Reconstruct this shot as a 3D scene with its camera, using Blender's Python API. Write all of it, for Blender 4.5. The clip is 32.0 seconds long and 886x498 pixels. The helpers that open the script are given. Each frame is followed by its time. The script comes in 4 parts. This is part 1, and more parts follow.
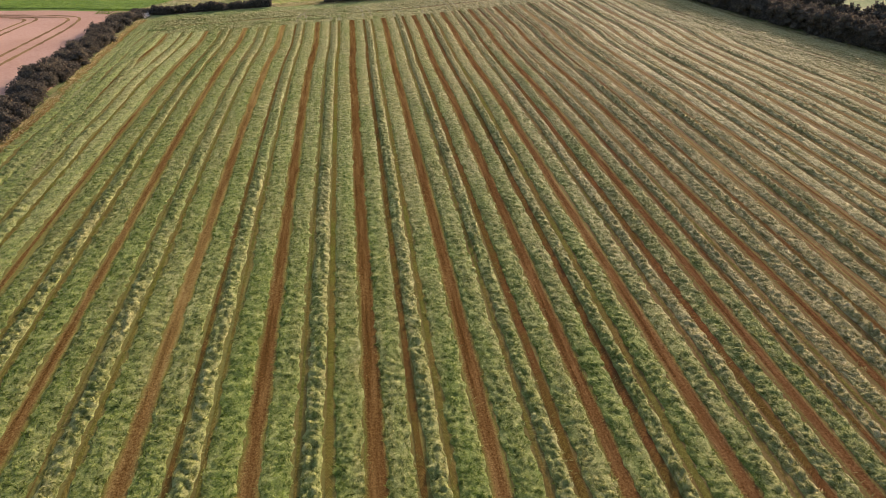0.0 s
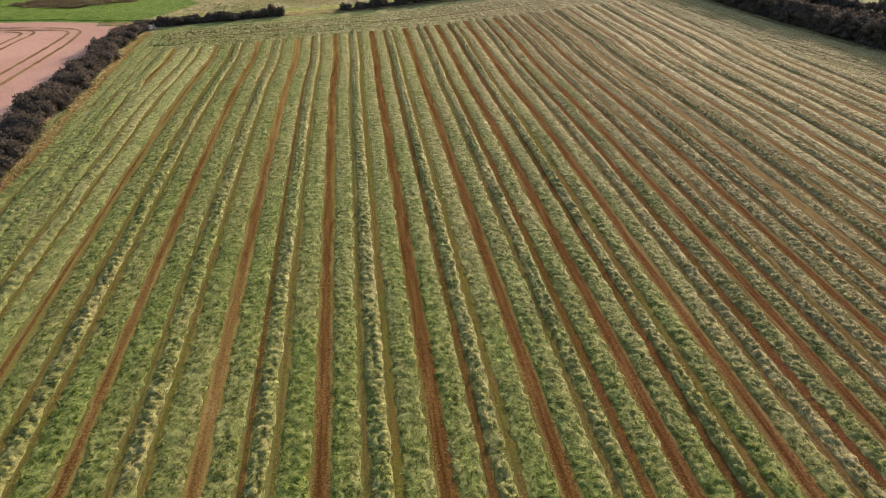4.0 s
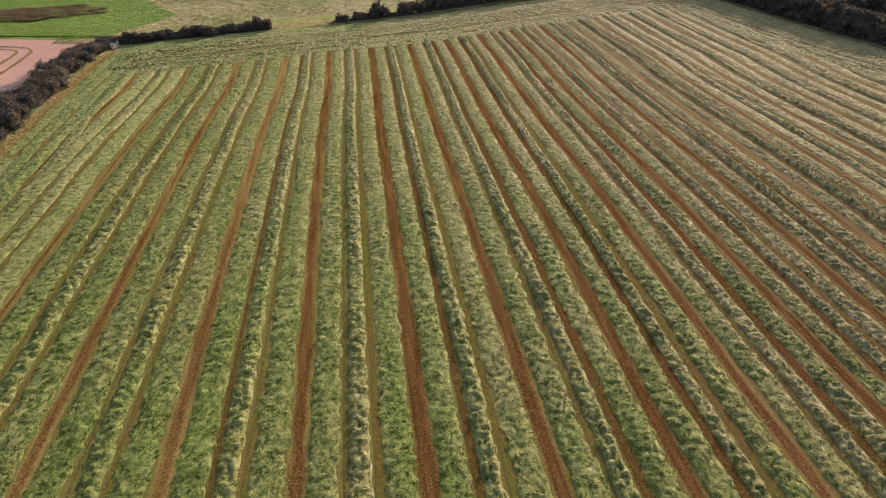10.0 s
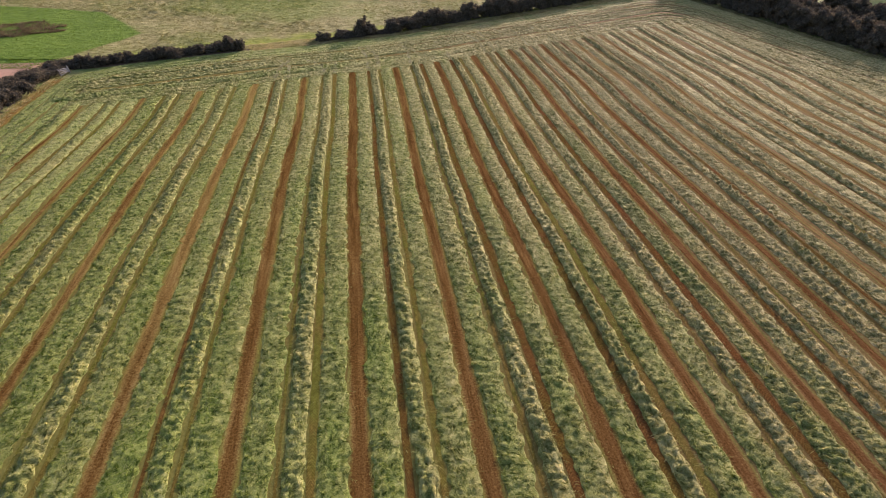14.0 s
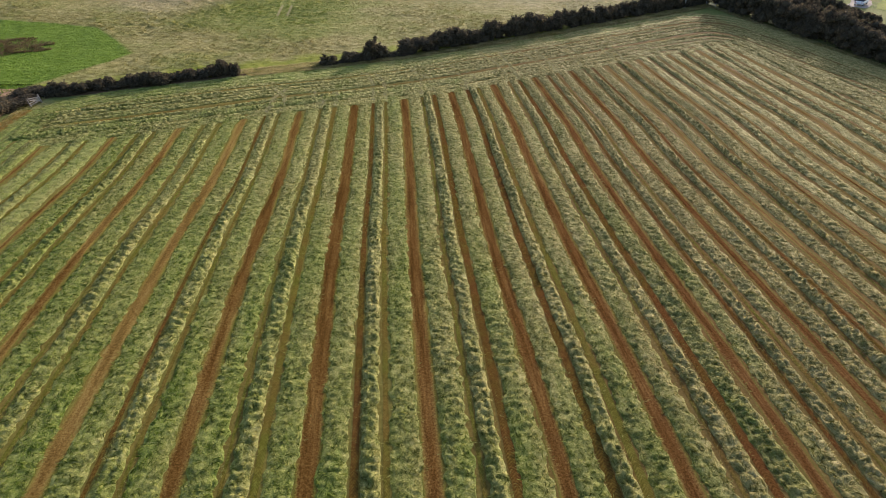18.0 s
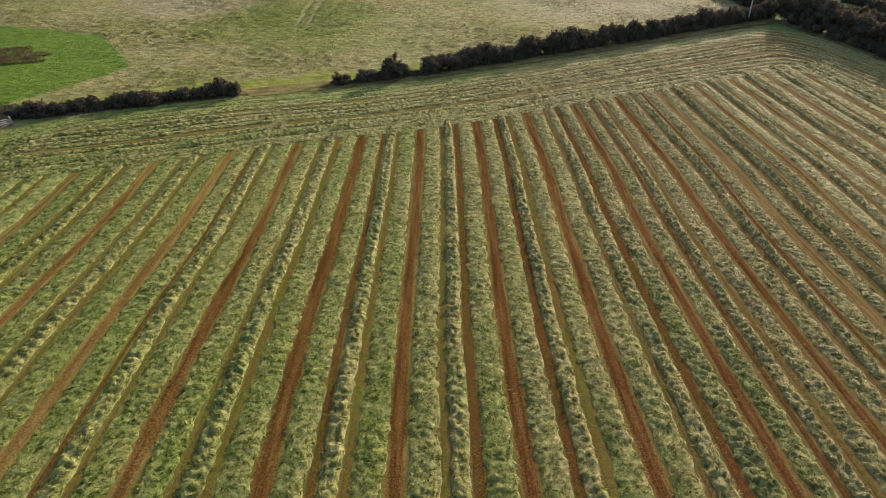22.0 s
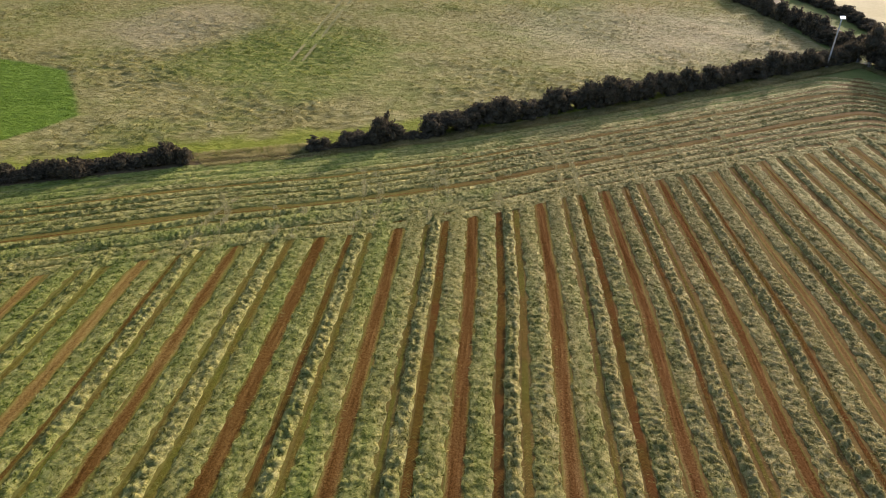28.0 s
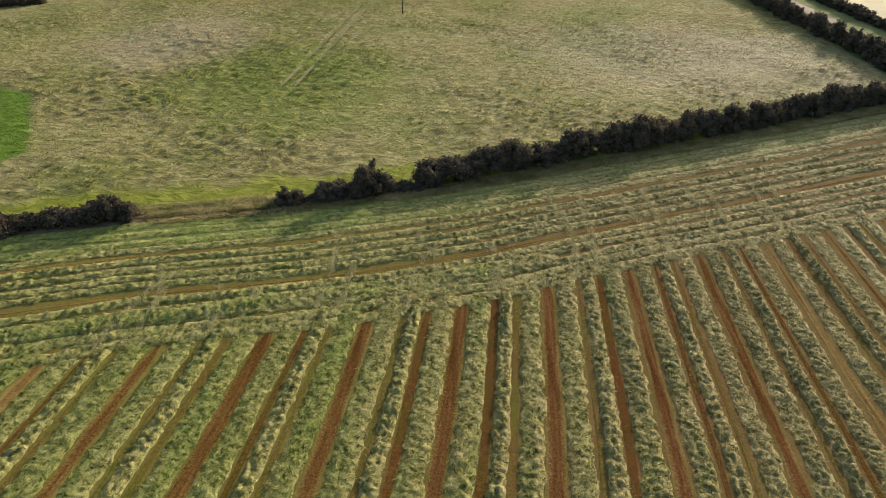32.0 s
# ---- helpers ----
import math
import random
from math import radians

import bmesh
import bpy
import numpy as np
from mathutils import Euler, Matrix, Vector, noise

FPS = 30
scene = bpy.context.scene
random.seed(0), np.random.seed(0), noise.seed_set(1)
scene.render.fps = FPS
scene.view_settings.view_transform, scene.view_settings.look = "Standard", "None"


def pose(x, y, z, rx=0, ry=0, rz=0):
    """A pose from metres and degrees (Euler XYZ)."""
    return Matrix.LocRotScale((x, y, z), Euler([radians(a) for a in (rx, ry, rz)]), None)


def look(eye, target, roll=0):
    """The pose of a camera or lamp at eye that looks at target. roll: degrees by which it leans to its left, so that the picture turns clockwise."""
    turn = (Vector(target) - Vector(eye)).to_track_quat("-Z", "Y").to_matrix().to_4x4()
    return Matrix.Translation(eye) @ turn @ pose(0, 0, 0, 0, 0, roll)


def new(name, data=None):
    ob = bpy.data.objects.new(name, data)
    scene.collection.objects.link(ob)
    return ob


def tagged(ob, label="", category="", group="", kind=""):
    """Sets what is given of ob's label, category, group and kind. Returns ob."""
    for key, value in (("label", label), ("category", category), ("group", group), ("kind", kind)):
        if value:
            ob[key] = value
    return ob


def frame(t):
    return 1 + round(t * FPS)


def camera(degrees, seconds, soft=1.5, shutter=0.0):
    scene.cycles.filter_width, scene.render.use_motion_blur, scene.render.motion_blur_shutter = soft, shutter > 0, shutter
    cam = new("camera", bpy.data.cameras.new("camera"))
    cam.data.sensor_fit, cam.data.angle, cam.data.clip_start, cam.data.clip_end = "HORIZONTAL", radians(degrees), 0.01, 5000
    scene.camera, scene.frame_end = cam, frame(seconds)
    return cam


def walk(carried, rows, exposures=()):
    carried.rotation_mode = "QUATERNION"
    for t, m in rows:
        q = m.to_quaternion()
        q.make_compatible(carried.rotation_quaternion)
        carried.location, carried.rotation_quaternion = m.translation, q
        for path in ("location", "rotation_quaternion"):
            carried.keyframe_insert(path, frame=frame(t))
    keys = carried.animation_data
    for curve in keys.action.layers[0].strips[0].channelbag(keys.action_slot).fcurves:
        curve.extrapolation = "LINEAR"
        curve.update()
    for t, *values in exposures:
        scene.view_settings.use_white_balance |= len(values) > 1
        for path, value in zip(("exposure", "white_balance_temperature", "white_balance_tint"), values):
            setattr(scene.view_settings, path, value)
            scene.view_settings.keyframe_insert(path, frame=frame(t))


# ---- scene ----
cam = camera(70.82, 32.0, soft=0.9)
PATH = [
    (0, look((0.62, -7.01, 27.24), (4.09, 18.13, 11.23), -0.10)),
    (1, look((-0.29, -4.55, 27.50), (3.13, 20.55, 11.43), -0.17)),
    (2, look((-1.13, -2.10, 27.74), (2.24, 22.96, 11.59), -0.26)),
    (3, look((-1.79, 0.34, 27.82), (1.56, 25.40, 11.67), -0.29)),
    (3.5, look((-2.24, 1.65, 27.91), (1.16, 26.69, 11.75), -0.28)),
    (5.5, look((-3.09, 7.04, 27.92), (0.29, 32.06, 11.71), -0.39)),
    (6, look((-3.15, 8.38, 27.76), (0.20, 33.41, 11.56), -0.42)),
    (7, look((-3.20, 11.10, 27.38), (0.15, 36.15, 11.22), -0.49)),
    (8, look((-2.81, 14.08, 26.93), (0.49, 39.12, 10.74), -0.56)),
    (9, look((-2.18, 17.06, 26.57), (1.09, 42.08, 10.36), -0.65)),
    (10, look((-1.55, 20.03, 26.38), (1.72, 45.07, 10.19), -0.62)),
    (11, look((-0.95, 22.72, 26.32), (2.33, 47.78, 10.16), -0.64)),
    (12, look((-0.25, 25.65, 26.15), (3.05, 50.75, 10.04), -0.61)),
    (13, look((0.62, 28.60, 26.12), (3.90, 53.70, 10.03), -0.68)),
    (14, look((1.56, 31.61, 26.18), (4.80, 56.72, 10.09), -0.70)),
    (14.5, look((1.98, 33.07, 26.28), (5.01, 58.21, 10.19), -0.76)),
    (16.5, look((3.71, 39.17, 26.40), (6.13, 64.36, 10.30), -0.76)),
    (17, look((4.21, 40.81, 26.47), (6.62, 66.01, 10.37), -0.72)),
    (18, look((5.04, 43.84, 26.58), (7.06, 69.09, 10.51), -0.73)),
    (19, look((5.90, 46.87, 26.73), (7.48, 72.17, 10.68), -0.70)),
    (20, look((6.68, 50.01, 26.64), (7.79, 75.35, 10.62), -0.70)),
    (21, look((7.31, 53.01, 26.21), (8.02, 78.38, 10.22), -0.72)),
    (22, look((8.06, 55.96, 25.64), (8.35, 81.35, 9.66), -0.73)),
    (23, look((8.89, 59.06, 25.51), (8.76, 84.44, 9.50), -0.73)),
    (24, look((9.82, 62.38, 25.68), (9.39, 87.72, 9.63), -0.63)),
    (25, look((10.80, 65.56, 25.92), (10.17, 90.89, 9.86), -0.52)),
    (25.5, look((11.14, 67.01, 26.10), (10.51, 92.35, 10.05), -0.42)),
    (27.5, look((12.81, 73.63, 26.91), (11.42, 98.97, 10.92), -0.34)),
    (28, look((13.06, 75.29, 27.05), (11.46, 100.63, 11.07), -0.31)),
    (29, look((13.66, 78.36, 27.15), (11.70, 103.69, 11.20), -0.32)),
    (30, look((14.14, 81.57, 27.00), (11.85, 106.90, 11.09), -0.25)),
    (31, look((14.65, 84.69, 26.91), (12.07, 110.01, 11.01), -0.19)),
    (32, look((15.27, 88.11, 26.97), (12.43, 113.40, 11.08), -0.21)),
]
walk(cam, PATH, exposures=[(0, 1.04, 5980, 31), (14, 1.01, 5920, 34), (19, 0.81, 5980, 18), (29, 0.81, 6060, 22), (32, 0.79, 6080, 18)])

# ---- light: a low sun ahead and to the side of the rows, behind the hedges ----
SUN_EL, SUN_AZ = 13.0, 30.0            # degrees; azimuth from +y towards +x
world = bpy.data.worlds.new("sky")
scene.world = world
world.use_nodes = True
wn = world.node_tree.nodes
sky = wn.new("ShaderNodeTexSky")
sky.sky_type = "NISHITA"
sky.sun_disc = False
sky.sun_elevation, sky.sun_rotation = radians(SUN_EL), radians(SUN_AZ)
sky.air_density, sky.dust_density, sky.ozone_density = 1.0, 2.5, 0.9
wn["Background"].inputs["Strength"].default_value = 0.15
world.node_tree.links.new(sky.outputs[0], wn["Background"].inputs["Color"])
sun = new("sun", bpy.data.lights.new("sun", "SUN"))
sun.data.energy, sun.data.angle, sun.data.color = 3.9, radians(3.0), (1.0, 0.88, 0.68)
sd = Vector((math.sin(radians(SUN_AZ)) * math.cos(radians(SUN_EL)), math.cos(radians(SUN_AZ)) * math.cos(radians(SUN_EL)), math.sin(radians(SUN_EL))))
sun.matrix_world = look(sd * 100, (0, 0, 0))

# ---- numbers and noise ----
rng = np.random.default_rng(7)
LAT = rng.random((512, 512))


def vnoise(x, y, seed=0):
    """Smooth value noise in 0..1 at unit spacing."""
    x, y = np.asarray(x, float) + seed * 17.31, np.asarray(y, float) + seed * 9.77
    i, j = np.floor(x).astype(int), np.floor(y).astype(int)
    f, g = x - i, y - j
    f, g = f * f * (3 - 2 * f), g * g * (3 - 2 * g)
    a, b = LAT[i % 512, j % 512], LAT[(i + 1) % 512, j % 512]
    c, d = LAT[i % 512, (j + 1) % 512], LAT[(i + 1) % 512, (j + 1) % 512]
    return (a * (1 - f) + b * f) * (1 - g) + (c * (1 - f) + d * f) * g


def gz(x, y):
    """Height of the land: gently falling to the east and over a brow towards the far hedge."""
    x, y = np.asarray(x, float), np.asarray(y, float)
    xe = 160 * np.tanh(x / 160)
    ye = np.where(y < 0, 80 * np.tanh(y / 80), np.minimum(y, 400))
    ramp = 8 * np.logaddexp(0, (ye - 70) / 8)
    ramp2 = 8 * np.logaddexp(0, (ye - 118) / 8)
    return 2.34 - 0.0381 * xe + 0.0097 * (ye - 60) - 0.0488 * ramp + 0.0388 * ramp2


# ---- mesh helpers ----
def mesh_of(name, verts, faces, mats, smooth=True, uv=None, midx=None):
    """A mesh from arrays; faces is (n, 3) or (n, 4)."""
    me = bpy.data.meshes.new(name)
    verts, faces = np.asarray(verts, np.float32), np.asarray(faces, np.int32)
    n, k = faces.shape
    me.vertices.add(len(verts))
    me.vertices.foreach_set("co", verts.ravel())
    me.loops.add(n * k)
    me.loops.foreach_set("vertex_index", faces.ravel())
    me.polygons.add(n)
    me.polygons.foreach_set("loop_start", np.arange(0, n * k, k, dtype=np.int32))
    me.polygons.foreach_set("loop_total", np.full(n, k, np.int32))
    me.polygons.foreach_set("use_smooth", np.full(n, smooth))
    if midx is not None:
        me.polygons.foreach_set("material_index", np.asarray(midx, np.int32))
    if uv is not None:
        layer = me.uv_layers.new(name="uv")
        layer.data.foreach_set("uv", np.asarray(uv, np.float32)[faces.ravel()].ravel())
    for m in mats if isinstance(mats, (list, tuple)) else [mats]:
        me.materials.append(m)
    me.update(calc_edges=True)
    return me


def child(name, me, parent, label="", kind=""):
    ob = new(name, me)
    ob.parent = parent
    return tagged(ob, label, kind=kind)


def part(name, bm, material, parent, label=""):
    me = bpy.data.meshes.new(name)
    bm.to_mesh(me)
    bm.free()
    me.materials.append(material)
    ob = new(name, me)
    ob.parent = parent
    return tagged(ob, label)


def empty(name, loc, label, category, group="", kind=""):
    ob = new(name)
    ob.location = loc
    return tagged(ob, label, category, group, kind)


def grid_faces(n, m):
    """Quads of an n by m grid of vertices, row-major."""
    a = (np.arange(n - 1)[:, None] * m + np.arange(m - 1)[None]).ravel()
    return np.stack([a, a + 1, a + m + 1, a + m], 1)


def box_bm(bm, sx, sy, sz, at=(0, 0, 0), rot=None, bevel=0.0):
    made = bmesh.ops.create_cube(bm, size=1.0, matrix=Matrix.Translation(at) @ (rot or Matrix.Identity(4)) @ Matrix.Diagonal((sx, sy, sz, 1)))
    if bevel:
        bmesh.ops.bevel(bm, geom=list({e for v in made["verts"] for e in v.link_edges}), offset=bevel, segments=1, affect="EDGES")
    return bm


# ---- materials ----
def mat(name, rough=0.9, spec=0.2):
    m = bpy.data.materials.new(name)
    m.use_nodes = True
    b = m.node_tree.nodes["Principled BSDF"]
    b.inputs["Roughness"].default_value = rough
    b.inputs["Specular IOR Level"].default_value = spec
    return m, m.node_tree.nodes, m.node_tree.links, b


def ramp(nodes, stops):
    r = nodes.new("ShaderNodeValToRGB")
    while len(r.color_ramp.elements) < len(stops):
        r.color_ramp.elements.new(0.5)
    for e, (p, c) in zip(r.color_ramp.elements, stops):
        e.position, e.color = p, (*c, 1)
    return r


def noise_node(nodes, links, vec, scale, detail=4.0, rough=0.6, stretch=None, dist=0.0):
    n = nodes.new("ShaderNodeTexNoise")
    n.inputs["Scale"].default_value, n.inputs["Detail"].default_value, n.inputs["Roughness"].default_value = scale, detail, rough
    n.inputs["Distortion"].default_value = dist
    if stretch:
        mp = nodes.new("ShaderNodeMapping")
        mp.inputs["Scale"].default_value = stretch
        links.new(vec, mp.inputs["Vector"])
        vec = mp.outputs[0]
    links.new(vec, n.inputs["Vector"])
    return n


def mixc(nodes, links, fac, a, b, mode="MIX"):
    m = nodes.new("ShaderNodeMix")
    m.data_type, m.blend_type = "RGBA", mode
    for sock, v in ((m.inputs[0], fac), (m.inputs[6], a), (m.inputs[7], b)):
        if isinstance(v, (int, float)):
            sock.default_value = v
        elif isinstance(v, tuple):
            sock.default_value = (*v, 1)
        else:
            links.new(v, sock)
    return m.outputs[2]


def mathn(nodes, links, op, a, b=0.0, c=None):
    m = nodes.new("ShaderNodeMath")
    m.operation = op
    for sock, v in zip(m.inputs, (a, b) if c is None else (a, b, c)):
        if isinstance(v, (int, float)):
            sock.default_value = v
        else:
            links.new(v, sock)
    return m.outputs[0]


def bump(nodes, links, b, height, strength, distance):
    n = nodes.new("ShaderNodeBump")
    n.inputs["Strength"].default_value, n.inputs["Distance"].default_value = strength, distance
    links.new(height, n.inputs["Height"])
    links.new(n.outputs[0], b.inputs["Normal"])


def eastward(nodes, links, v, col, lo, hi, tint):
    """Tints a colour towards the redder, drier east of the field."""
    sep = nodes.new("ShaderNodeSeparateXYZ")
    links.new(v, sep.inputs[0])
    rise = nodes.new("ShaderNodeMapRange")
    for sock, q in zip(rise.inputs[1:5], (lo, hi, 0.0, 1.0)):
        sock.default_value = q
    wob = noise_node(nodes, links, v, 0.12, 4, 0.6)
    links.new(mathn(nodes, links, "MULTIPLY_ADD", wob.outputs["Fac"], 16.0, mathn(nodes, links, "SUBTRACT", sep.outputs["X"], 8.0)), rise.inputs[0])
    return mixc(nodes, links, rise.outputs[0], col, mixc(nodes, links, 1.0, col, tint, "MULTIPLY"))


def surface_mat(name, stops, scale, big, big_stops, big_mix=0.5, bump_s=0.6, bump_d=0.05, stretch=None, rough=0.95, east=None):
    """Two scales of colour: grain and broad patches, with a fine relief."""
    m, nodes, links, b = mat(name, rough, 0.1 if rough < 0.9 else 0.03)
    v = nodes.new("ShaderNodeTexCoord").outputs["Object"]
    fine = noise_node(nodes, links, v, scale, 6, 0.7, stretch)
    r1 = ramp(nodes, stops)
    links.new(fine.outputs["Fac"], r1.inputs[0])
    bigger = noise_node(nodes, links, v, big, 3, 0.55)
    r2 = ramp(nodes, big_stops)
    links.new(bigger.outputs["Fac"], r2.inputs[0])
    col = mixc(nodes, links, big_mix, r1.outputs[0], r2.outputs[0], "MIX")
    links.new(eastward(nodes, links, v, col, 0.0, 20.0, east) if east else col, b.inputs["Base Color"])
    bump(nodes, links, b, fine.outputs["Fac"], bump_s, bump_d)
    return m


def foliage_mat(name, dark, mid, light, scale=0.5, trans=0.25):
    """Leaves or grass blades: colour by patch and by piece, some light let through."""
    m, nodes, links, b = mat(name, 0.8, 0.06)
    geo = nodes.new("ShaderNodeNewGeometry")
    v = nodes.new("ShaderNodeTexCoord").outputs["Object"]
    n = noise_node(nodes, links, v, scale, 3, 0.6)
    mixed = mathn(nodes, links, "ADD", mathn(nodes, links, "MULTIPLY", n.outputs["Fac"], 0.6), mathn(nodes, links, "MULTIPLY", geo.outputs["Random Per Island"], 0.4))
    r = ramp(nodes, [(0.25, dark), (0.5, mid), (0.78, light)])
    links.new(mixed, r.inputs[0])
    links.new(r.outputs[0], b.inputs["Base Color"])
    t = nodes.new("ShaderNodeBsdfTranslucent")
    links.new(r.outputs[0], t.inputs["Color"])
    ms = nodes.new("ShaderNodeMixShader")
    ms.inputs[0].default_value = trans
    links.new(b.outputs[0], ms.inputs[1])
    links.new(t.outputs[0], ms.inputs[2])
    links.new(ms.outputs[0], nodes["Material Output"].inputs["Surface"])
    return m


def grass_colour(nodes, links, v, fine, extra=None, bias=0.0):
    """Cut grass: green in some stretches, wilted to straw in others, with backlight to the east and far end put into
    the tone. Returns a colour and the fine pattern.
    """
    clump = noise_node(nodes, links, v, 2.1, 4, 0.6)
    broad = noise_node(nodes, links, v, 0.30, 5, 0.7, (1.0, 0.22, 1.0))
    f = mathn(nodes, links, "ADD", mathn(nodes, links, "MULTIPLY", fine, 0.5), mathn(nodes, links, "MULTIPLY", clump.outputs["Fac"], 0.5))
    # pale crests: part dry tops, part low sun painted on the sunward side
    across = nodes.new("ShaderNodeSeparateXYZ")
    links.new(nodes.new("ShaderNodeTexCoord").outputs["UV"], across.inputs[0])
    dry_lit_crest = nodes.new("ShaderNodeValToRGB")
    for e, (p, c) in zip([dry_lit_crest.color_ramp.elements[0], dry_lit_crest.color_ramp.elements[1], dry_lit_crest.color_ramp.elements.new(0.3), dry_lit_crest.color_ramp.elements.new(0.55), dry_lit_crest.color_ramp.elements.new(0.80)], ((0.0, 0.05), (1.0, 0.25), (0.24, 0.55), (0.50, 0.0), (0.80, 1.0))):
        e.position, e.color = p, (c, c, c, 1)
    links.new(mathn(nodes, links, "MULTIPLY_ADD", across.outputs["X"], 0.5, 0.5), dry_lit_crest.inputs[0])
    where = nodes.new("ShaderNodeSeparateXYZ")
    links.new(v, where.inputs[0])
    # west side toned down: its dimmer look away from the sun, in colour
    east = nodes.new("ShaderNodeMapRange")
    for sock, q in zip(east.inputs[1:5], (-36.0, -10.0, 0.85, 1.0)):
        sock.default_value = q
    links.new(where.outputs["X"], east.inputs[0])
    broken = nodes.new("ShaderNodeMapRange")
    for sock, q in zip(broken.inputs[1:5], (0.38, 0.62, 0.12, 0.85)):
        sock.default_value = q
    links.new(noise_node(nodes, links, v, 1.1, 4, 0.7).outputs["Fac"], broken.inputs[0])
    dry_lit_amount = mathn(nodes, links, "MULTIPLY", dry_lit_crest.outputs[0], mathn(nodes, links, "MULTIPLY", east.outputs[0], broken.outputs[0]))
    f = mathn(nodes, links, "MULTIPLY_ADD", dry_lit_amount, 0.09, mathn(nodes, links, "MULTIPLY_ADD", mathn(nodes, links, "SUBTRACT", east.outputs[0], 1.0), 0.55, mathn(nodes, links, "MULTIPLY_ADD", f, 1.25, -0.14)))
    k = 1.0 if extra is None else extra
    tint = lambda rows: [(p, tuple(k * c for c in col)) for p, col in rows]  # noqa: E731
    green = ramp(nodes, tint([(0.28, (0.046, 0.078, 0.008)), (0.43, (0.112, 0.172, 0.016)), (0.58, (0.25, 0.315, 0.048)), (0.74, (0.44, 0.47, 0.135))]))
    straw = ramp(nodes, tint([(0.28, (0.078, 0.082, 0.016)), (0.43, (0.200, 0.205, 0.046)), (0.58, (0.42, 0.39, 0.125)), (0.74, (0.63, 0.57, 0.24))]))
    links.new(f, green.inputs[0])
    links.new(f, straw.inputs[0])
    which = ramp(nodes, [(0.34, (0, 0, 0)), (0.70, (1, 1, 1))])
    sep = nodes.new("ShaderNodeSeparateXYZ")
    links.new(v, sep.inputs[0])
    # straw tone grows east and far, partly to paint the backlit paleness
    lean = mathn(nodes, links, "ADD", mathn(nodes, links, "MINIMUM", mathn(nodes, links, "MULTIPLY", sep.outputs["Y"], 0.0016), mathn(nodes, links, "SUBTRACT", 0.80, mathn(nodes, links, "MULTIPLY", sep.outputs["Y"], 0.004))), mathn(nodes, links, "MULTIPLY", sep.outputs["X"], 0.0048))
    lean = mathn(nodes, links, "MINIMUM", mathn(nodes, links, "MAXIMUM", mathn(nodes, links, "SUBTRACT", lean, 0.185), -0.15), 0.30)
    links.new(mathn(nodes, links, "ADD", mathn(nodes, links, "ADD", broad.outputs["Fac"], lean), mathn(nodes, links, "MULTIPLY_ADD", dry_lit_amount, 0.08, bias - 0.008)), which.inputs[0])
    return eastward(nodes, links, v, mixc(nodes, links, which.outputs[0], green.outputs[0], straw.outputs[0]), 2.0, 28.0, (1.06, 0.95, 1.15)), f


def swath_mat(name, bias=0.0):
    m, nodes, links, b = mat(name, 0.85, 0.1)
    v = nodes.new("ShaderNodeTexCoord").outputs["Object"]
    wisp = noise_node(nodes, links, v, 13.0, 5, 0.78, (1.0, 0.7, 1.0), 1.2)
    # toned darker than the blades: shade beneath loose grass put into the colour
    col, f = grass_colour(nodes, links, v, wisp.outputs["Fac"], 0.82, bias + 0.05)
    links.new(col, b.inputs["Base Color"])
    b.inputs["Sheen Weight"].default_value, b.inputs["Sheen Roughness"].default_value = 0.35, 0.4
    b.inputs["Sheen Tint"].default_value = (0.9, 0.82, 0.4, 1)
    bump(nodes, links, b, f, 1.0, 0.14)
    return m


def blade_mat(name, trans=0.6, bias=0.0):
    m, nodes, links, b = mat(name, 0.75, 0.12)
    v = nodes.new("ShaderNodeTexCoord").outputs["Object"]
    geo = nodes.new("ShaderNodeNewGeometry")
    lock = noise_node(nodes, links, v, 5.0, 2, 0.6)
    handful = nodes.new("ShaderNodeMapRange")
    handful.inputs[1].default_value, handful.inputs[2].default_value = 0.3, 0.7
    links.new(lock.outputs["Fac"], handful.inputs[0])
    mixed = mathn(nodes, links, "ADD", mathn(nodes, links, "MULTIPLY", handful.outputs[0], 0.52), mathn(nodes, links, "MULTIPLY", geo.outputs["Random Per Island"], 0.40))
    col, f = grass_colour(nodes, links, v, mixed, 0.95, bias + 0.05)
    links.new(col, b.inputs["Base Color"])
    t = nodes.new("ShaderNodeBsdfTranslucent")
    links.new(col, t.inputs["Color"])
    ms = nodes.new("ShaderNodeMixShader")
    ms.inputs[0].default_value = trans
    links.new(b.outputs[0], ms.inputs[1])
    links.new(t.outputs[0], ms.inputs[2])
    links.new(ms.outputs[0], nodes["Material Output"].inputs["Surface"])
    return m


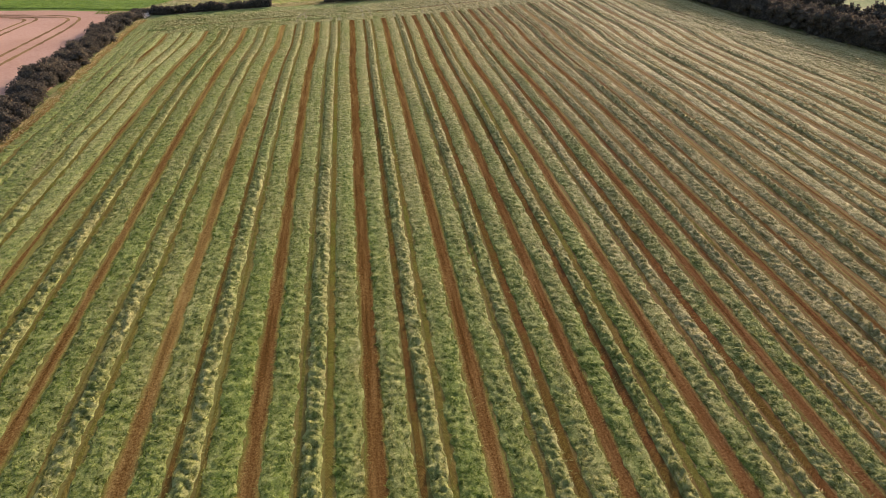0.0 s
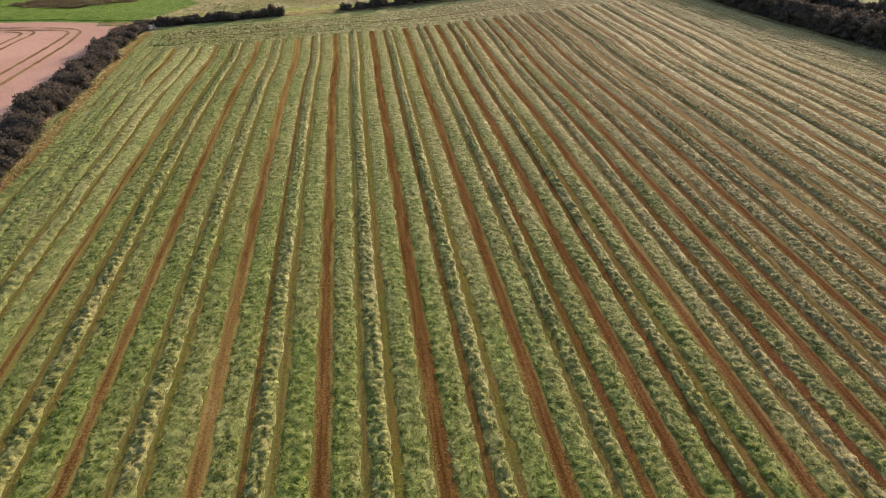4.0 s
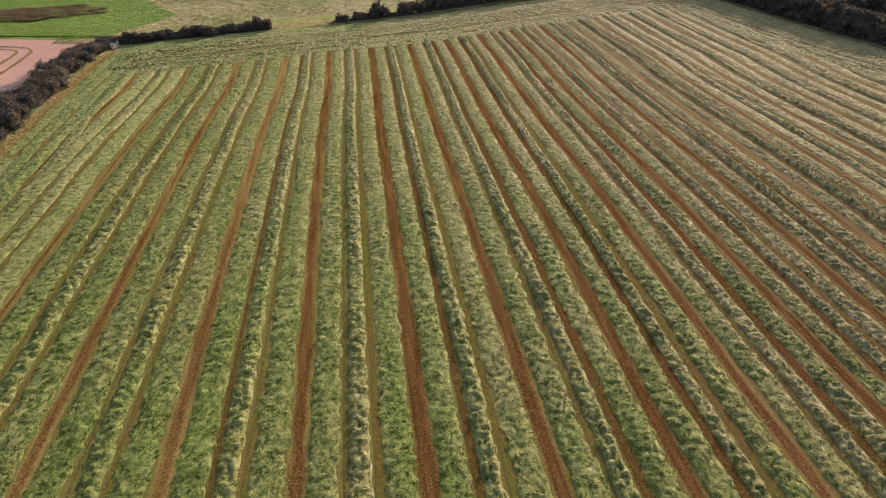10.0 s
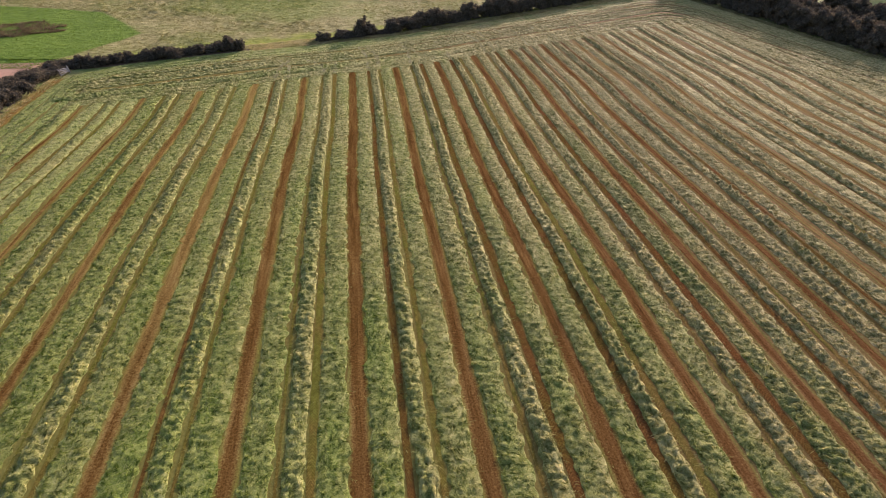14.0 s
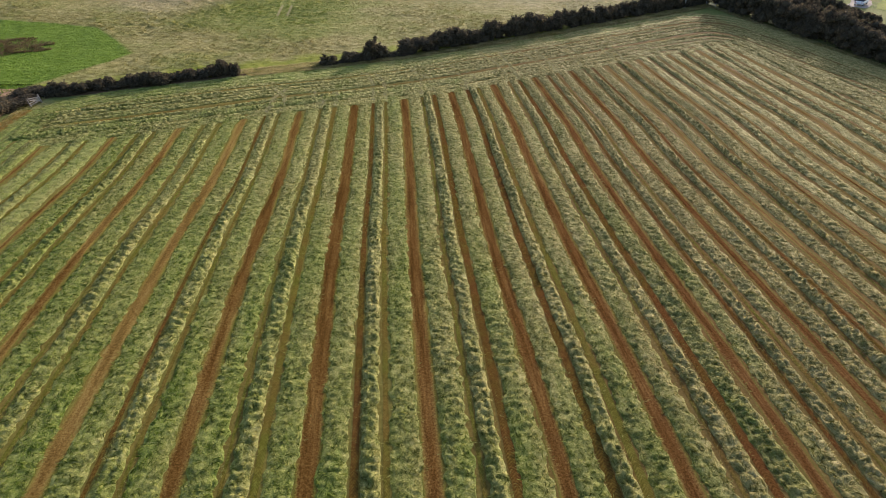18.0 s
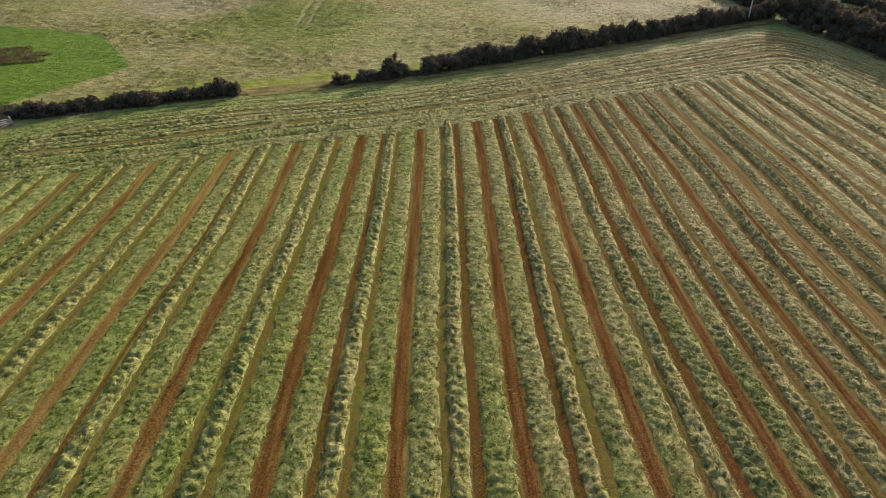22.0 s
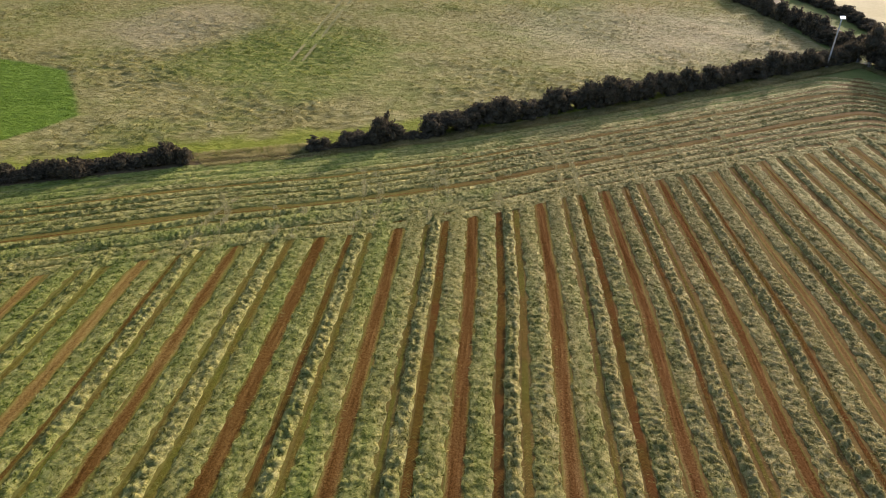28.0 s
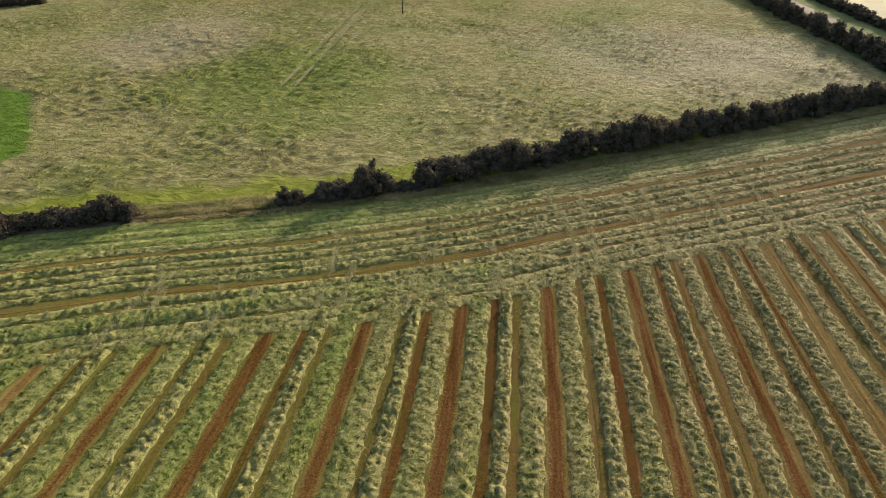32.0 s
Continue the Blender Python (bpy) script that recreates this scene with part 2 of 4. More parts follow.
def meadow_colour(nodes, links, v, fine):
    """Rough grassland: dry straw heads over green, a lush mown corner, a damp green hollow and a browned rise."""
    sep = nodes.new("ShaderNodeSeparateXYZ")
    links.new(v, sep.inputs[0])
    x, y = sep.outputs["X"], sep.outputs["Y"]
    wob = noise_node(nodes, links, v, 0.22, 5, 0.7).outputs["Fac"]
    M = lambda op, a, b=0.0: mathn(nodes, links, op, a, b)  # noqa: E731

    def soft(value, lo, hi):
        n = nodes.new("ShaderNodeMapRange")
        n.interpolation_type = "SMOOTHSTEP"
        for sock, q in zip((n.inputs[0], n.inputs[1], n.inputs[2]), (value, lo, hi)):
            if isinstance(q, (int, float)):
                sock.default_value = q
            else:
                links.new(q, sock)
        return n.outputs[0]

    def blob(cx, cy, rx, ry, edge=0.9):
        a, b = M("DIVIDE", M("SUBTRACT", x, cx), rx), M("DIVIDE", M("SUBTRACT", y, cy), ry)
        d = M("ADD", M("ADD", M("MULTIPLY", a, a), M("MULTIPLY", b, b)), M("MULTIPLY", M("SUBTRACT", wob, 0.5), 2.6))
        return soft(d, 1 + edge, 1 - edge)

    dry = ramp(nodes, [(0.25, (0.105, 0.102, 0.026)), (0.46, (0.22, 0.198, 0.064)), (0.70, (0.42, 0.375, 0.165))])
    links.new(fine, dry.inputs[0])
    green = ramp(nodes, [(0.25, (0.070, 0.105, 0.014)), (0.5, (0.165, 0.195, 0.036)), (0.75, (0.33, 0.32, 0.105))])
    links.new(fine, green.inputs[0])
    brown = ramp(nodes, [(0.25, (0.19, 0.16, 0.085)), (0.5, (0.36, 0.30, 0.18)), (0.75, (0.50, 0.43, 0.28))])
    links.new(fine, brown.inputs[0])
    lush = ramp(nodes, [(0.25, (0.050, 0.090, 0.008)), (0.5, (0.105, 0.180, 0.014)), (0.75, (0.19, 0.27, 0.038))])
    links.new(fine, lush.inputs[0])
    patch = noise_node(nodes, links, v, 0.06, 5, 0.7).outputs["Fac"]
    col = mixc(nodes, links, M("MULTIPLY", soft(patch, 0.44, 0.62), 0.55), dry.outputs[0], green.outputs[0])
    col = mixc(nodes, links, blob(-15, 172, 14, 19), col, green.outputs[0])
    col = mixc(nodes, links, M("MULTIPLY", blob(31, 212, 9, 22), 0.8), col, green.outputs[0])
    col = mixc(nodes, links, M("MULTIPLY", blob(-40, 187, 11, 15, 1.0), 0.55), col, brown.outputs[0])
    col = mixc(nodes, links, M("MULTIPLY", blob(46, 200, 26, 22, 1.0), 0.5), col, brown.outputs[0])
    # brighter growth in a band behind the far hedge
    line = M("MAXIMUM", M("ADD", M("MULTIPLY", x, 0.45), 137.0), M("ADD", M("MULTIPLY", x, 0.625), 135.8))
    off = M("ADD", M("SUBTRACT", y, line), M("MULTIPLY", M("SUBTRACT", wob, 0.5), 9.0))
    fresh = ramp(nodes, [(0.25, (0.080, 0.112, 0.006)), (0.5, (0.185, 0.22, 0.013)), (0.75, (0.32, 0.34, 0.04))])
    links.new(fine, fresh.inputs[0])
    col = mixc(nodes, links, M("MULTIPLY", soft(off, 8.5, 5.5), 0.85), col, fresh.outputs[0])
    # the mown lush corner
    w2 = M("MULTIPLY", M("SUBTRACT", wob, 0.5), 1.6)
    d1 = M("SUBTRACT", M("SUBTRACT", 159.0, M("MULTIPLY", M("ADD", x, 44.5), 0.28)), y)
    d2 = M("SUBTRACT", M("SUBTRACT", -33.0, M("MULTIPLY", M("SUBTRACT", y, 142.0), 0.676)), x)
    d3 = M("SUBTRACT", M("ADD", -33.0, M("MULTIPLY", M("SUBTRACT", y, 142.0), 0.45)), x)
    inside = M("ADD", M("MINIMUM", M("MINIMUM", d1, d2), d3), w2)
    return mixc(nodes, links, soft(inside, -0.3, 0.9), col, lush.outputs[0])


def meadow_mat(name, island=False):
    m, nodes, links, b = mat(name, 0.9, 0.08)
    v = nodes.new("ShaderNodeTexCoord").outputs["Object"]
    n = noise_node(nodes, links, v, 0.8, 6, 0.72, (0.8, 1.3, 1.0), 0.8)
    fine = n.outputs["Fac"]
    if island:
        geo = nodes.new("ShaderNodeNewGeometry")
        big = noise_node(nodes, links, v, 0.7, 4, 0.65)
        fine = mathn(nodes, links, "ADD", mathn(nodes, links, "MULTIPLY", geo.outputs["Random Per Island"], 0.28), mathn(nodes, links, "MULTIPLY_ADD", big.outputs["Fac"], 1.1, -0.18))
    col = meadow_colour(nodes, links, v, fine)
    links.new(col, b.inputs["Base Color"])
    if island:
        t = nodes.new("ShaderNodeBsdfTranslucent")
        links.new(col, t.inputs["Color"])
        ms = nodes.new("ShaderNodeMixShader")
        ms.inputs[0].default_value = 0.62
        links.new(b.outputs[0], ms.inputs[1])
        links.new(t.outputs[0], ms.inputs[2])
        links.new(ms.outputs[0], nodes["Material Output"].inputs["Surface"])
    else:
        bump(nodes, links, b, n.outputs["Fac"], 1.0, 0.5)
    return m


def track_mat(name, stops, east):
    """Soil pressed by a lugged tyre: slanting bars that meet in the middle of the track."""
    m, nodes, links, b = mat(name, 1.0, 0.0)
    uv = nodes.new("ShaderNodeTexCoord").outputs["UV"]
    ob = nodes.new("ShaderNodeTexCoord").outputs["Object"]
    sep = nodes.new("ShaderNodeSeparateXYZ")
    links.new(uv, sep.inputs[0])
    side = mathn(nodes, links, "ABSOLUTE", sep.outputs["X"])
    along = mathn(nodes, links, "ADD", mathn(nodes, links, "MULTIPLY", sep.outputs["Y"], 5.2), mathn(nodes, links, "MULTIPLY", side, 1.5))
    bar = mathn(nodes, links, "PINGPONG", along, 0.5)
    bar = mathn(nodes, links, "MULTIPLY", bar, 2.0)
    n = noise_node(nodes, links, ob, 7.0, 5, 0.7)
    n2 = noise_node(nodes, links, ob, 0.25, 3, 0.6)
    f = mathn(nodes, links, "ADD", mathn(nodes, links, "MULTIPLY", bar, 0.15), mathn(nodes, links, "MULTIPLY_ADD", n.outputs["Fac"], 0.80, 0.04))
    r = ramp(nodes, stops)
    links.new(f, r.inputs[0])
    r2 = ramp(nodes, [(0.4, (0.85, 1.05, 0.75)), (0.6, (1.0, 0.9, 0.85))])
    links.new(n2.outputs["Fac"], r2.inputs[0])
    links.new(eastward(nodes, links, ob, mixc(nodes, links, 1.0, r.outputs[0], r2.outputs[0], "MULTIPLY"), 0.0, 20.0, east), b.inputs["Base Color"])
    bump(nodes, links, b, f, 0.6, 0.05)
    return m


def soil_mat(name, ochre=0.0):
    """Bare soil strip: streaks drawn along it, red in the middle, thin stubble towards its edges."""
    m, nodes, links, b = mat(name, 1.0, 0.0)
    uv = nodes.new("ShaderNodeTexCoord").outputs["UV"]
    ob = nodes.new("ShaderNodeTexCoord").outputs["Object"]
    streak = noise_node(nodes, links, uv, 1.0, 4, 0.65, (1.7, 0.16, 1.0)).outputs["Fac"]
    clod = noise_node(nodes, links, ob, 9.0, 6, 0.75).outputs["Fac"]
    drift = noise_node(nodes, links, ob, 0.09, 3, 0.6).outputs["Fac"]
    sep = nodes.new("ShaderNodeSeparateXYZ")
    links.new(uv, sep.inputs[0])
    f = mathn(nodes, links, "ADD", mathn(nodes, links, "MULTIPLY", streak, 0.42), mathn(nodes, links, "MULTIPLY", clod, 0.58))
    red = ramp(nodes, [(0.33, (0.029, 0.0137, 0.0033)), (0.46, (0.086, 0.0425, 0.0105)), (0.57, (0.155, 0.086, 0.023)), (0.72, (0.28, 0.175, 0.055))])
    links.new(f, red.inputs[0])
    thin = ramp(nodes, [(0.30, (0.095, 0.063, 0.014)), (0.5, (0.22, 0.145, 0.038)), (0.72, (0.38, 0.29, 0.10))])
    links.new(f, thin.inputs[0])
    edge = mathn(nodes, links, "ADD", mathn(nodes, links, "MULTIPLY", mathn(nodes, links, "POWER", mathn(nodes, links, "ABSOLUTE", sep.outputs["X"]), 2.0), 0.85), mathn(nodes, links, "ADD", mathn(nodes, links, "MULTIPLY", clod, 0.7), mathn(nodes, links, "MULTIPLY", drift, 0.9)))
    pick = nodes.new("ShaderNodeMapRange")
    pick.inputs[1].default_value, pick.inputs[2].default_value = 0.96 - ochre, 1.46 - ochre
    place = nodes.new("ShaderNodeSeparateXYZ")
    links.new(ob, place.inputs[0])
    far_end = nodes.new("ShaderNodeMapRange")
    for sock, q in zip(far_end.inputs[1:5], (45.0, 115.0, 0.0, 0.10 if ochre else 0.0)):
        sock.default_value = q
    links.new(place.outputs["Y"], far_end.inputs[0])
    each = mathn(nodes, links, "MULTIPLY_ADD", nodes.new("ShaderNodeObjectInfo").outputs["Random"], 0.34, -0.17)
    links.new(mathn(nodes, links, "ADD", mathn(nodes, links, "ADD", edge, each), far_end.outputs[0]), pick.inputs[0])
    # short green stubble creeps in from both sides
    sward = ramp(nodes, [(0.3, (0.055, 0.072, 0.010)), (0.5, (0.115, 0.130, 0.022)), (0.72, (0.25, 0.24, 0.065))])
    links.new(f, sward.inputs[0])
    creep = nodes.new("ShaderNodeMapRange")
    creep.inputs[1].default_value, creep.inputs[2].default_value = 0.62 - 0.5 * ochre, 1.08
    links.new(mathn(nodes, links, "ADD", mathn(nodes, links, "ABSOLUTE", sep.outputs["X"]), mathn(nodes, links, "MULTIPLY_ADD", clod, 1.1, -0.55)), creep.inputs[0])
    bare = mixc(nodes, links, pick.outputs[0], red.outputs[0], thin.outputs[0])
    links.new(eastward(nodes, links, ob, mixc(nodes, links, creep.outputs[0], bare, sward.outputs[0]), 0.0, 24.0, (1.0, 0.95, 1.25) if ochre else (0.98, 0.88, 1.15)), b.inputs["Base Color"])
    bump(nodes, links, b, f, 0.9, 0.06)
    return m


M_STUBBLE = surface_mat("mown_stubble_ground", [(0.3, (0.07, 0.056, 0.013)), (0.5, (0.135, 0.118, 0.026)), (0.7, (0.21, 0.185, 0.046))], 6.0,
                        0.12, [(0.4, (0.16, 0.105, 0.026)), (0.6, (0.17, 0.165, 0.036))], 0.4, east=(1.0, 0.78, 1.1))
M_SOIL = soil_mat("bare_red_soil")
M_OCHRE = soil_mat("ochre_stubble_strip", 0.22)
M_TRACK = track_mat("tyre_track_soil", [(0.25, (0.036, 0.017, 0.007)), (0.5, (0.105, 0.058, 0.015)), (0.75, (0.21, 0.132, 0.036))], (0.95, 0.82, 1.05))
M_TRACK_PALE = track_mat("tyre_track_stubble", [(0.25, (0.042, 0.034, 0.006)), (0.5, (0.120, 0.095, 0.020)), (0.75, (0.235, 0.190, 0.052))], (1.05, 0.92, 1.25))
M_SWATH = swath_mat("mown_grass")
M_BLADE = blade_mat("cut_grass_blades")
M_SWATH_DRY = swath_mat("wilted_grass", 0.14)
M_BLADE_DRY = blade_mat("wilted_blades", 0.6, 0.14)
M_SWATH_MID = swath_mat("half_wilted_grass", 0.12)
M_BLADE_MID = blade_mat("half_wilted_blades", 0.6, 0.12)
# short edge grass, its green deepened to paint part of the hedge's shadow
M_SWATH_GREEN = swath_mat("hedge_shade_green_grass", -0.10)
M_BLADE_GREEN = blade_mat("hedge_shade_green_blades", 0.6, -0.10)
M_MEADOW = meadow_mat("rough_meadow")
M_TUSSOCK = meadow_mat("meadow_tussocks", True)
M_STRAW = surface_mat("harvested_stubble", [(0.35, (0.29, 0.165, 0.10)), (0.5, (0.39, 0.235, 0.15)), (0.7, (0.48, 0.31, 0.20))], 3.0,
                      0.08, [(0.4, (0.34, 0.20, 0.125)), (0.6, (0.43, 0.27, 0.175))], 0.5, 0.5, 0.05)
M_PALE = surface_mat("pale_ripe_field", [(0.35, (0.50, 0.42, 0.22)), (0.65, (0.66, 0.57, 0.33))], 1.5, 0.05, [(0.4, (0.52, 0.45, 0.24)), (0.6, (0.62, 0.55, 0.32))], 0.5)
M_VERGE = surface_mat("verge_grass", [(0.3, (0.09, 0.12, 0.03)), (0.5, (0.17, 0.21, 0.06)), (0.7, (0.28, 0.28, 0.10))], 4.0,
                      0.2, [(0.4, (0.12, 0.16, 0.04)), (0.6, (0.24, 0.22, 0.09))], 0.5, 1.0, 0.15)
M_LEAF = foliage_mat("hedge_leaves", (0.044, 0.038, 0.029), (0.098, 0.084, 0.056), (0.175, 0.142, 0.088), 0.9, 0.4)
M_DRY = foliage_mat("dry_verge_grass", (0.13, 0.15, 0.04), (0.36, 0.32, 0.13), (0.66, 0.54, 0.30), 0.5, 0.6)
M_STRAY = foliage_mat("stray_cut_grass", (0.10, 0.12, 0.03), (0.24, 0.25, 0.07), (0.44, 0.40, 0.16), 0.8, 0.4)
M_RUSH = foliage_mat("rushes", (0.06, 0.047, 0.022), (0.14, 0.108, 0.052), (0.28, 0.215, 0.115), 0.6, 0.4)
M_FLAT = surface_mat("flattened_grass", [(0.3, (0.11, 0.115, 0.04)), (0.5, (0.22, 0.205, 0.085)), (0.7, (0.34, 0.31, 0.15))], 5.0,
                     0.4, [(0.4, (0.13, 0.15, 0.05)), (0.6, (0.29, 0.26, 0.12))], 0.5, 0.8, 0.06)
M_PRESSED = foliage_mat("pressed_grass", (0.27, 0.26, 0.12), (0.42, 0.39, 0.20), (0.58, 0.53, 0.32), 0.6, 0.6)
M_RUT = surface_mat("tramline_soil", [(0.3, (0.11, 0.062, 0.022)), (0.7, (0.25, 0.155, 0.055))], 4.0, 0.2, [(0.4, (0.13, 0.075, 0.026)), (0.6, (0.24, 0.16, 0.055))], 0.5)
M_RUT_PALE = surface_mat("pale_lane_earth", [(0.3, (0.22, 0.165, 0.11)), (0.7, (0.40, 0.32, 0.22))], 5.0, 0.3, [(0.4, (0.24, 0.20, 0.12)), (0.6, (0.38, 0.30, 0.20))], 0.5)
M_FOOT = surface_mat("hedge_foot_earth", [(0.3, (0.05, 0.036, 0.022)), (0.5, (0.12, 0.088, 0.05)), (0.7, (0.22, 0.17, 0.095))], 5.0,
                     0.5, [(0.4, (0.09, 0.062, 0.035)), (0.6, (0.16, 0.13, 0.065))], 0.5, 0.9, 0.08)
M_WOOD = surface_mat("weathered_wood", [(0.3, (0.22, 0.20, 0.17)), (0.7, (0.42, 0.39, 0.35))], 14.0, 1.5, [(0.4, (0.26, 0.24, 0.21)), (0.6, (0.38, 0.35, 0.31))], 0.5, 0.5, 0.02, (1, 1, 0.15))
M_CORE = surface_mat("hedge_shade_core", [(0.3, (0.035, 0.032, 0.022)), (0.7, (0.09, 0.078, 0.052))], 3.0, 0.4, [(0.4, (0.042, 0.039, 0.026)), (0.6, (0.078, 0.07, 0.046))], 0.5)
M_TWIG = surface_mat("hedge_stems", [(0.3, (0.05, 0.035, 0.022)), (0.7, (0.14, 0.10, 0.065))], 9.0, 0.8, [(0.4, (0.06, 0.045, 0.03)), (0.6, (0.12, 0.09, 0.06))], 0.5)

# ---- the land ----
HEDGE_X = (-80.0, -37.0, -16.0, -4.0, 8.0, 34.0, 76.0, 110.0)      # foot of the far hedge in plan
HEDGE_Y = (103.0, 121.6, 131.0, 135.2, 140.8, 156.2, 182.3, 203.0)


def far_y(x):
    return np.interp(x, HEDGE_X, HEDGE_Y)


def east_x(y):
    """Foot of the tall east hedge."""
    return np.interp(y, (50.0, 190.0), (94.3, 74.0))


def west_x(y):
    """Foot of the west hedge."""
    return np.interp(y, (45.0, 69.0, 96.0, 104.0), (-34.0, -34.6, -36.6, -37.5))


def spread(lo, hi, step, far, growth=1.35):
    mid = list(np.arange(lo, hi + 1e-6, step))
    left, right, d = [], [], step
    while (left[-1] if left else lo) > -far:
        d *= growth
        left.append((left[-1] if left else lo) - d)
    d = step
    while (right[-1] if right else hi) < far:
        d *= growth
        right.append((right[-1] if right else hi) + d)
    return np.array(left[::-1] + mid + right)


def build_ground():
    xs, ys = spread(-90, 130, 1.25, 2600), spread(-25, 260, 1.25, 2600)
    gx, gy = np.meshgrid(xs, ys)
    z = gz(gx, gy) + (vnoise(gx / 7, gy / 7, 3) - 0.5) * 0.25 * np.clip((gy - far_y(gx) - 2) / 6, 0, 1)
    v = np.stack([gx.ravel(), gy.ravel(), z.ravel()], 1)
    f = grid_faces(len(ys), len(xs))
    c = v[f].mean(1)
    x, y = c[:, 0], c[:, 1]
    idx = np.full(len(f), 1)                                   # meadow
    mown = (x > west_x(y) - 1.8) & (x < east_x(y) + 1) & (y < far_y(x) + 1) & (y > -140)
    idx[mown] = 0
    idx[mown & ((far_y(x) - y < 5.8) | (x > east_x(y) - 5.8) | (x < west_x(y) + 2) | (y < -31))] = 4
    idx[(x <= west_x(y) - 1.8) & (y < 124.5) & (y > -300)] = 2
    idx[x >= east_x(y)] = 4
    idx[(x >= 92.5) & (y > 212)] = 3
    ob = new("ground", mesh_of("ground", v, f, [M_STUBBLE, M_MEADOW, M_STRAW, M_PALE, M_VERGE], True, None, idx))
    tagged(ob, "gently sloping farmland of mown field, meadow and stubble", "ground", kind="structure")


build_ground()


# ---- lines along which the mower went ----
def resample(p, step):
    p = np.asarray(p, float)
    s = np.r_[0, np.cumsum(np.hypot(*np.diff(p, axis=0).T))]
    t = np.arange(0, s[-1], step)
    return np.stack([np.interp(t, s, p[:, 0]), np.interp(t, s, p[:, 1])], 1), t


def fillet(p0, p1, p2, r, n=14):
    """An arc of radius r that rounds the corner p1."""
    a, b = (np.subtract(q, p1) / np.linalg.norm(np.subtract(q, p1)) for q in (p0, p2))
    half = math.acos(float(np.clip(a @ b, -1, 1))) / 2
    d = r / math.tan(half)
    s, e = np.array(p1) + a * d, np.array(p1) + b * d
    c = np.array(p1) + (a + b) / np.linalg.norm(a + b) * (r / math.sin(half))
    a0, a1 = math.atan2(*(s - c)[::-1]), math.atan2(*(e - c)[::-1])
    turn = (a1 - a0 + math.pi) % (2 * math.pi) - math.pi
    return [c + r * np.array((math.cos(a0 + turn * k / n), math.sin(a0 + turn * k / n))) for k in range(n + 1)]


def headland(d):
    """The line at the distance d inside the far hedge; it turns down along the east hedge, the outer ones along the west hedge too."""
    wide = lambda x: float(np.interp(x, (15, 36, 52, 75), (1.0, 1.12, 1.22, 1.25)))  # noqa: E731
    mid = [(x + 0.48 * d, float(far_y(x)) - 0.88 * d * wide(x)) for x in np.arange(-34, 58, 6.0)]
    yr = 160.0
    for _ in range(8):
        xr = float(east_x(yr)) - d
        yr = float(far_y(xr)) - 1.14 * d * wide(xr) - 1.0
    mid = [q for q in mid if q[0] < xr - 11]
    down = [(float(east_x(y)) - d, y) for y in (yr - 12 - d, 120.0, 90.0, 55.0, -30.0)]
    turn = [*fillet(mid[-1], (xr, yr), down[0], max(4.0, 10 - 0.5 * d)), *down]
    if d > 6:
        west = (-36.2 + 0.5 * (d - 6), mid[0][1] - 0.45 * (mid[0][0] + 36.2 - 0.5 * (d - 6)))
        return [west, *mid, *turn]
    xl = float(west_x(110)) + 0.1 + d
    mid = [q for q in mid if q[0] > xl + 9]
    yl = mid[0][1] - 0.45 * (mid[0][0] - xl)
    up = [(float(west_x(y)) + 0.1 + d, y) for y in (-30.0, 45.0, 69.0, 96.0)]
    return [*up, *fillet((xl, 96), (xl, yl), mid[0], 13 - d), *mid, *turn]


def row_end(x):
    """Where a row stops short of the passes along the far and the east hedge."""
    far = float(far_y(x)) - float(np.interp(x, (-12, 6, 19, 32, 60), (17.6, 18.3, 19.5, 20.8, 22.0)))
    return min(far, 190.0 - (x + 15.0 - 74.0) / 0.145)


def row_line(x, y1, y0=None):
    """A line along the rows: they bend a little east, then open like a fan at the far end."""
    y = np.linspace(-30.0 if y0 is None else y0, y1, 40)
    bend, fan = np.clip((y - 84) / 14, 0, 1), np.clip((y - 96) / 18, 0, 1)
    drift = np.interp(x, (-18, -12, -6, 0, 6, 12, 18, 24, 30), (0.0, 0.15, 0.05, 0.10, 0.0, 0.08, -0.05, 0.08, 0.0))
    return np.stack([x + drift + 0.28 * bend * bend * (3 - 2 * bend) + 0.031 * x * fan * fan * (3 - 2 * fan), y], 1)


SWATHS, STRIPS, TRACKS = [], [], []       # (line, width, height, blades), (line, width, ochre), (line, width, dark)
for k in range(-5, 13):
    x0 = 6.0 * k
    full = 1.12 if k < -1 else 1.0 if k < 4 else 0.94        # the grass lies thicker in the west
    low = 0.62 if k < -2 else 0.75 if k < -1 else 0.9 if k < 1 else 1.0 if k < 4 else 0.85
    tall = 0.10 if k < 1 else 0.115 if k < 4 else 0.10
    odd = k % 2                                              # the tractor's wheels went down every other gap
    for off, wid, hgt in ((1.26, 1.46, tall) if odd else (1.22, 1.38, tall), (2.94, 1.0, 0.14) if odd else (2.98, 0.9, 0.155), (4.74, 1.44, tall)):
        x = x0 + off
        if row_end(x) > 60:
            SWATHS.append((row_line(x, row_end(x) + rng.uniform(0.0, 2.0)), full * wid * rng.uniform(0.96, 1.06), (1.45 if k > 4 and wid < 1.2 else 1.1 if k > 4 else 1.0) * low * hgt * rng.uniform(0.9, 1.12), 160 if -24 < x < 42 else 62))
    for off in (2.22, 3.75):
        if row_end(x0 + off) > 60:
            wide = 0.55 if odd == (off > 3) else 0.46 if off > 3 else 0.24
            TRACKS.append((row_line(x0 + off, row_end(x0 + off) + 0.8), wide * (0.4 if k < -1 else 0.65 if k < 1 else 0.5 if 3 < k < 6 else 0.35 if k > 5 else 0.9), odd == (off > 3) and -3 < k < 6 and (k > 0 or not odd)))
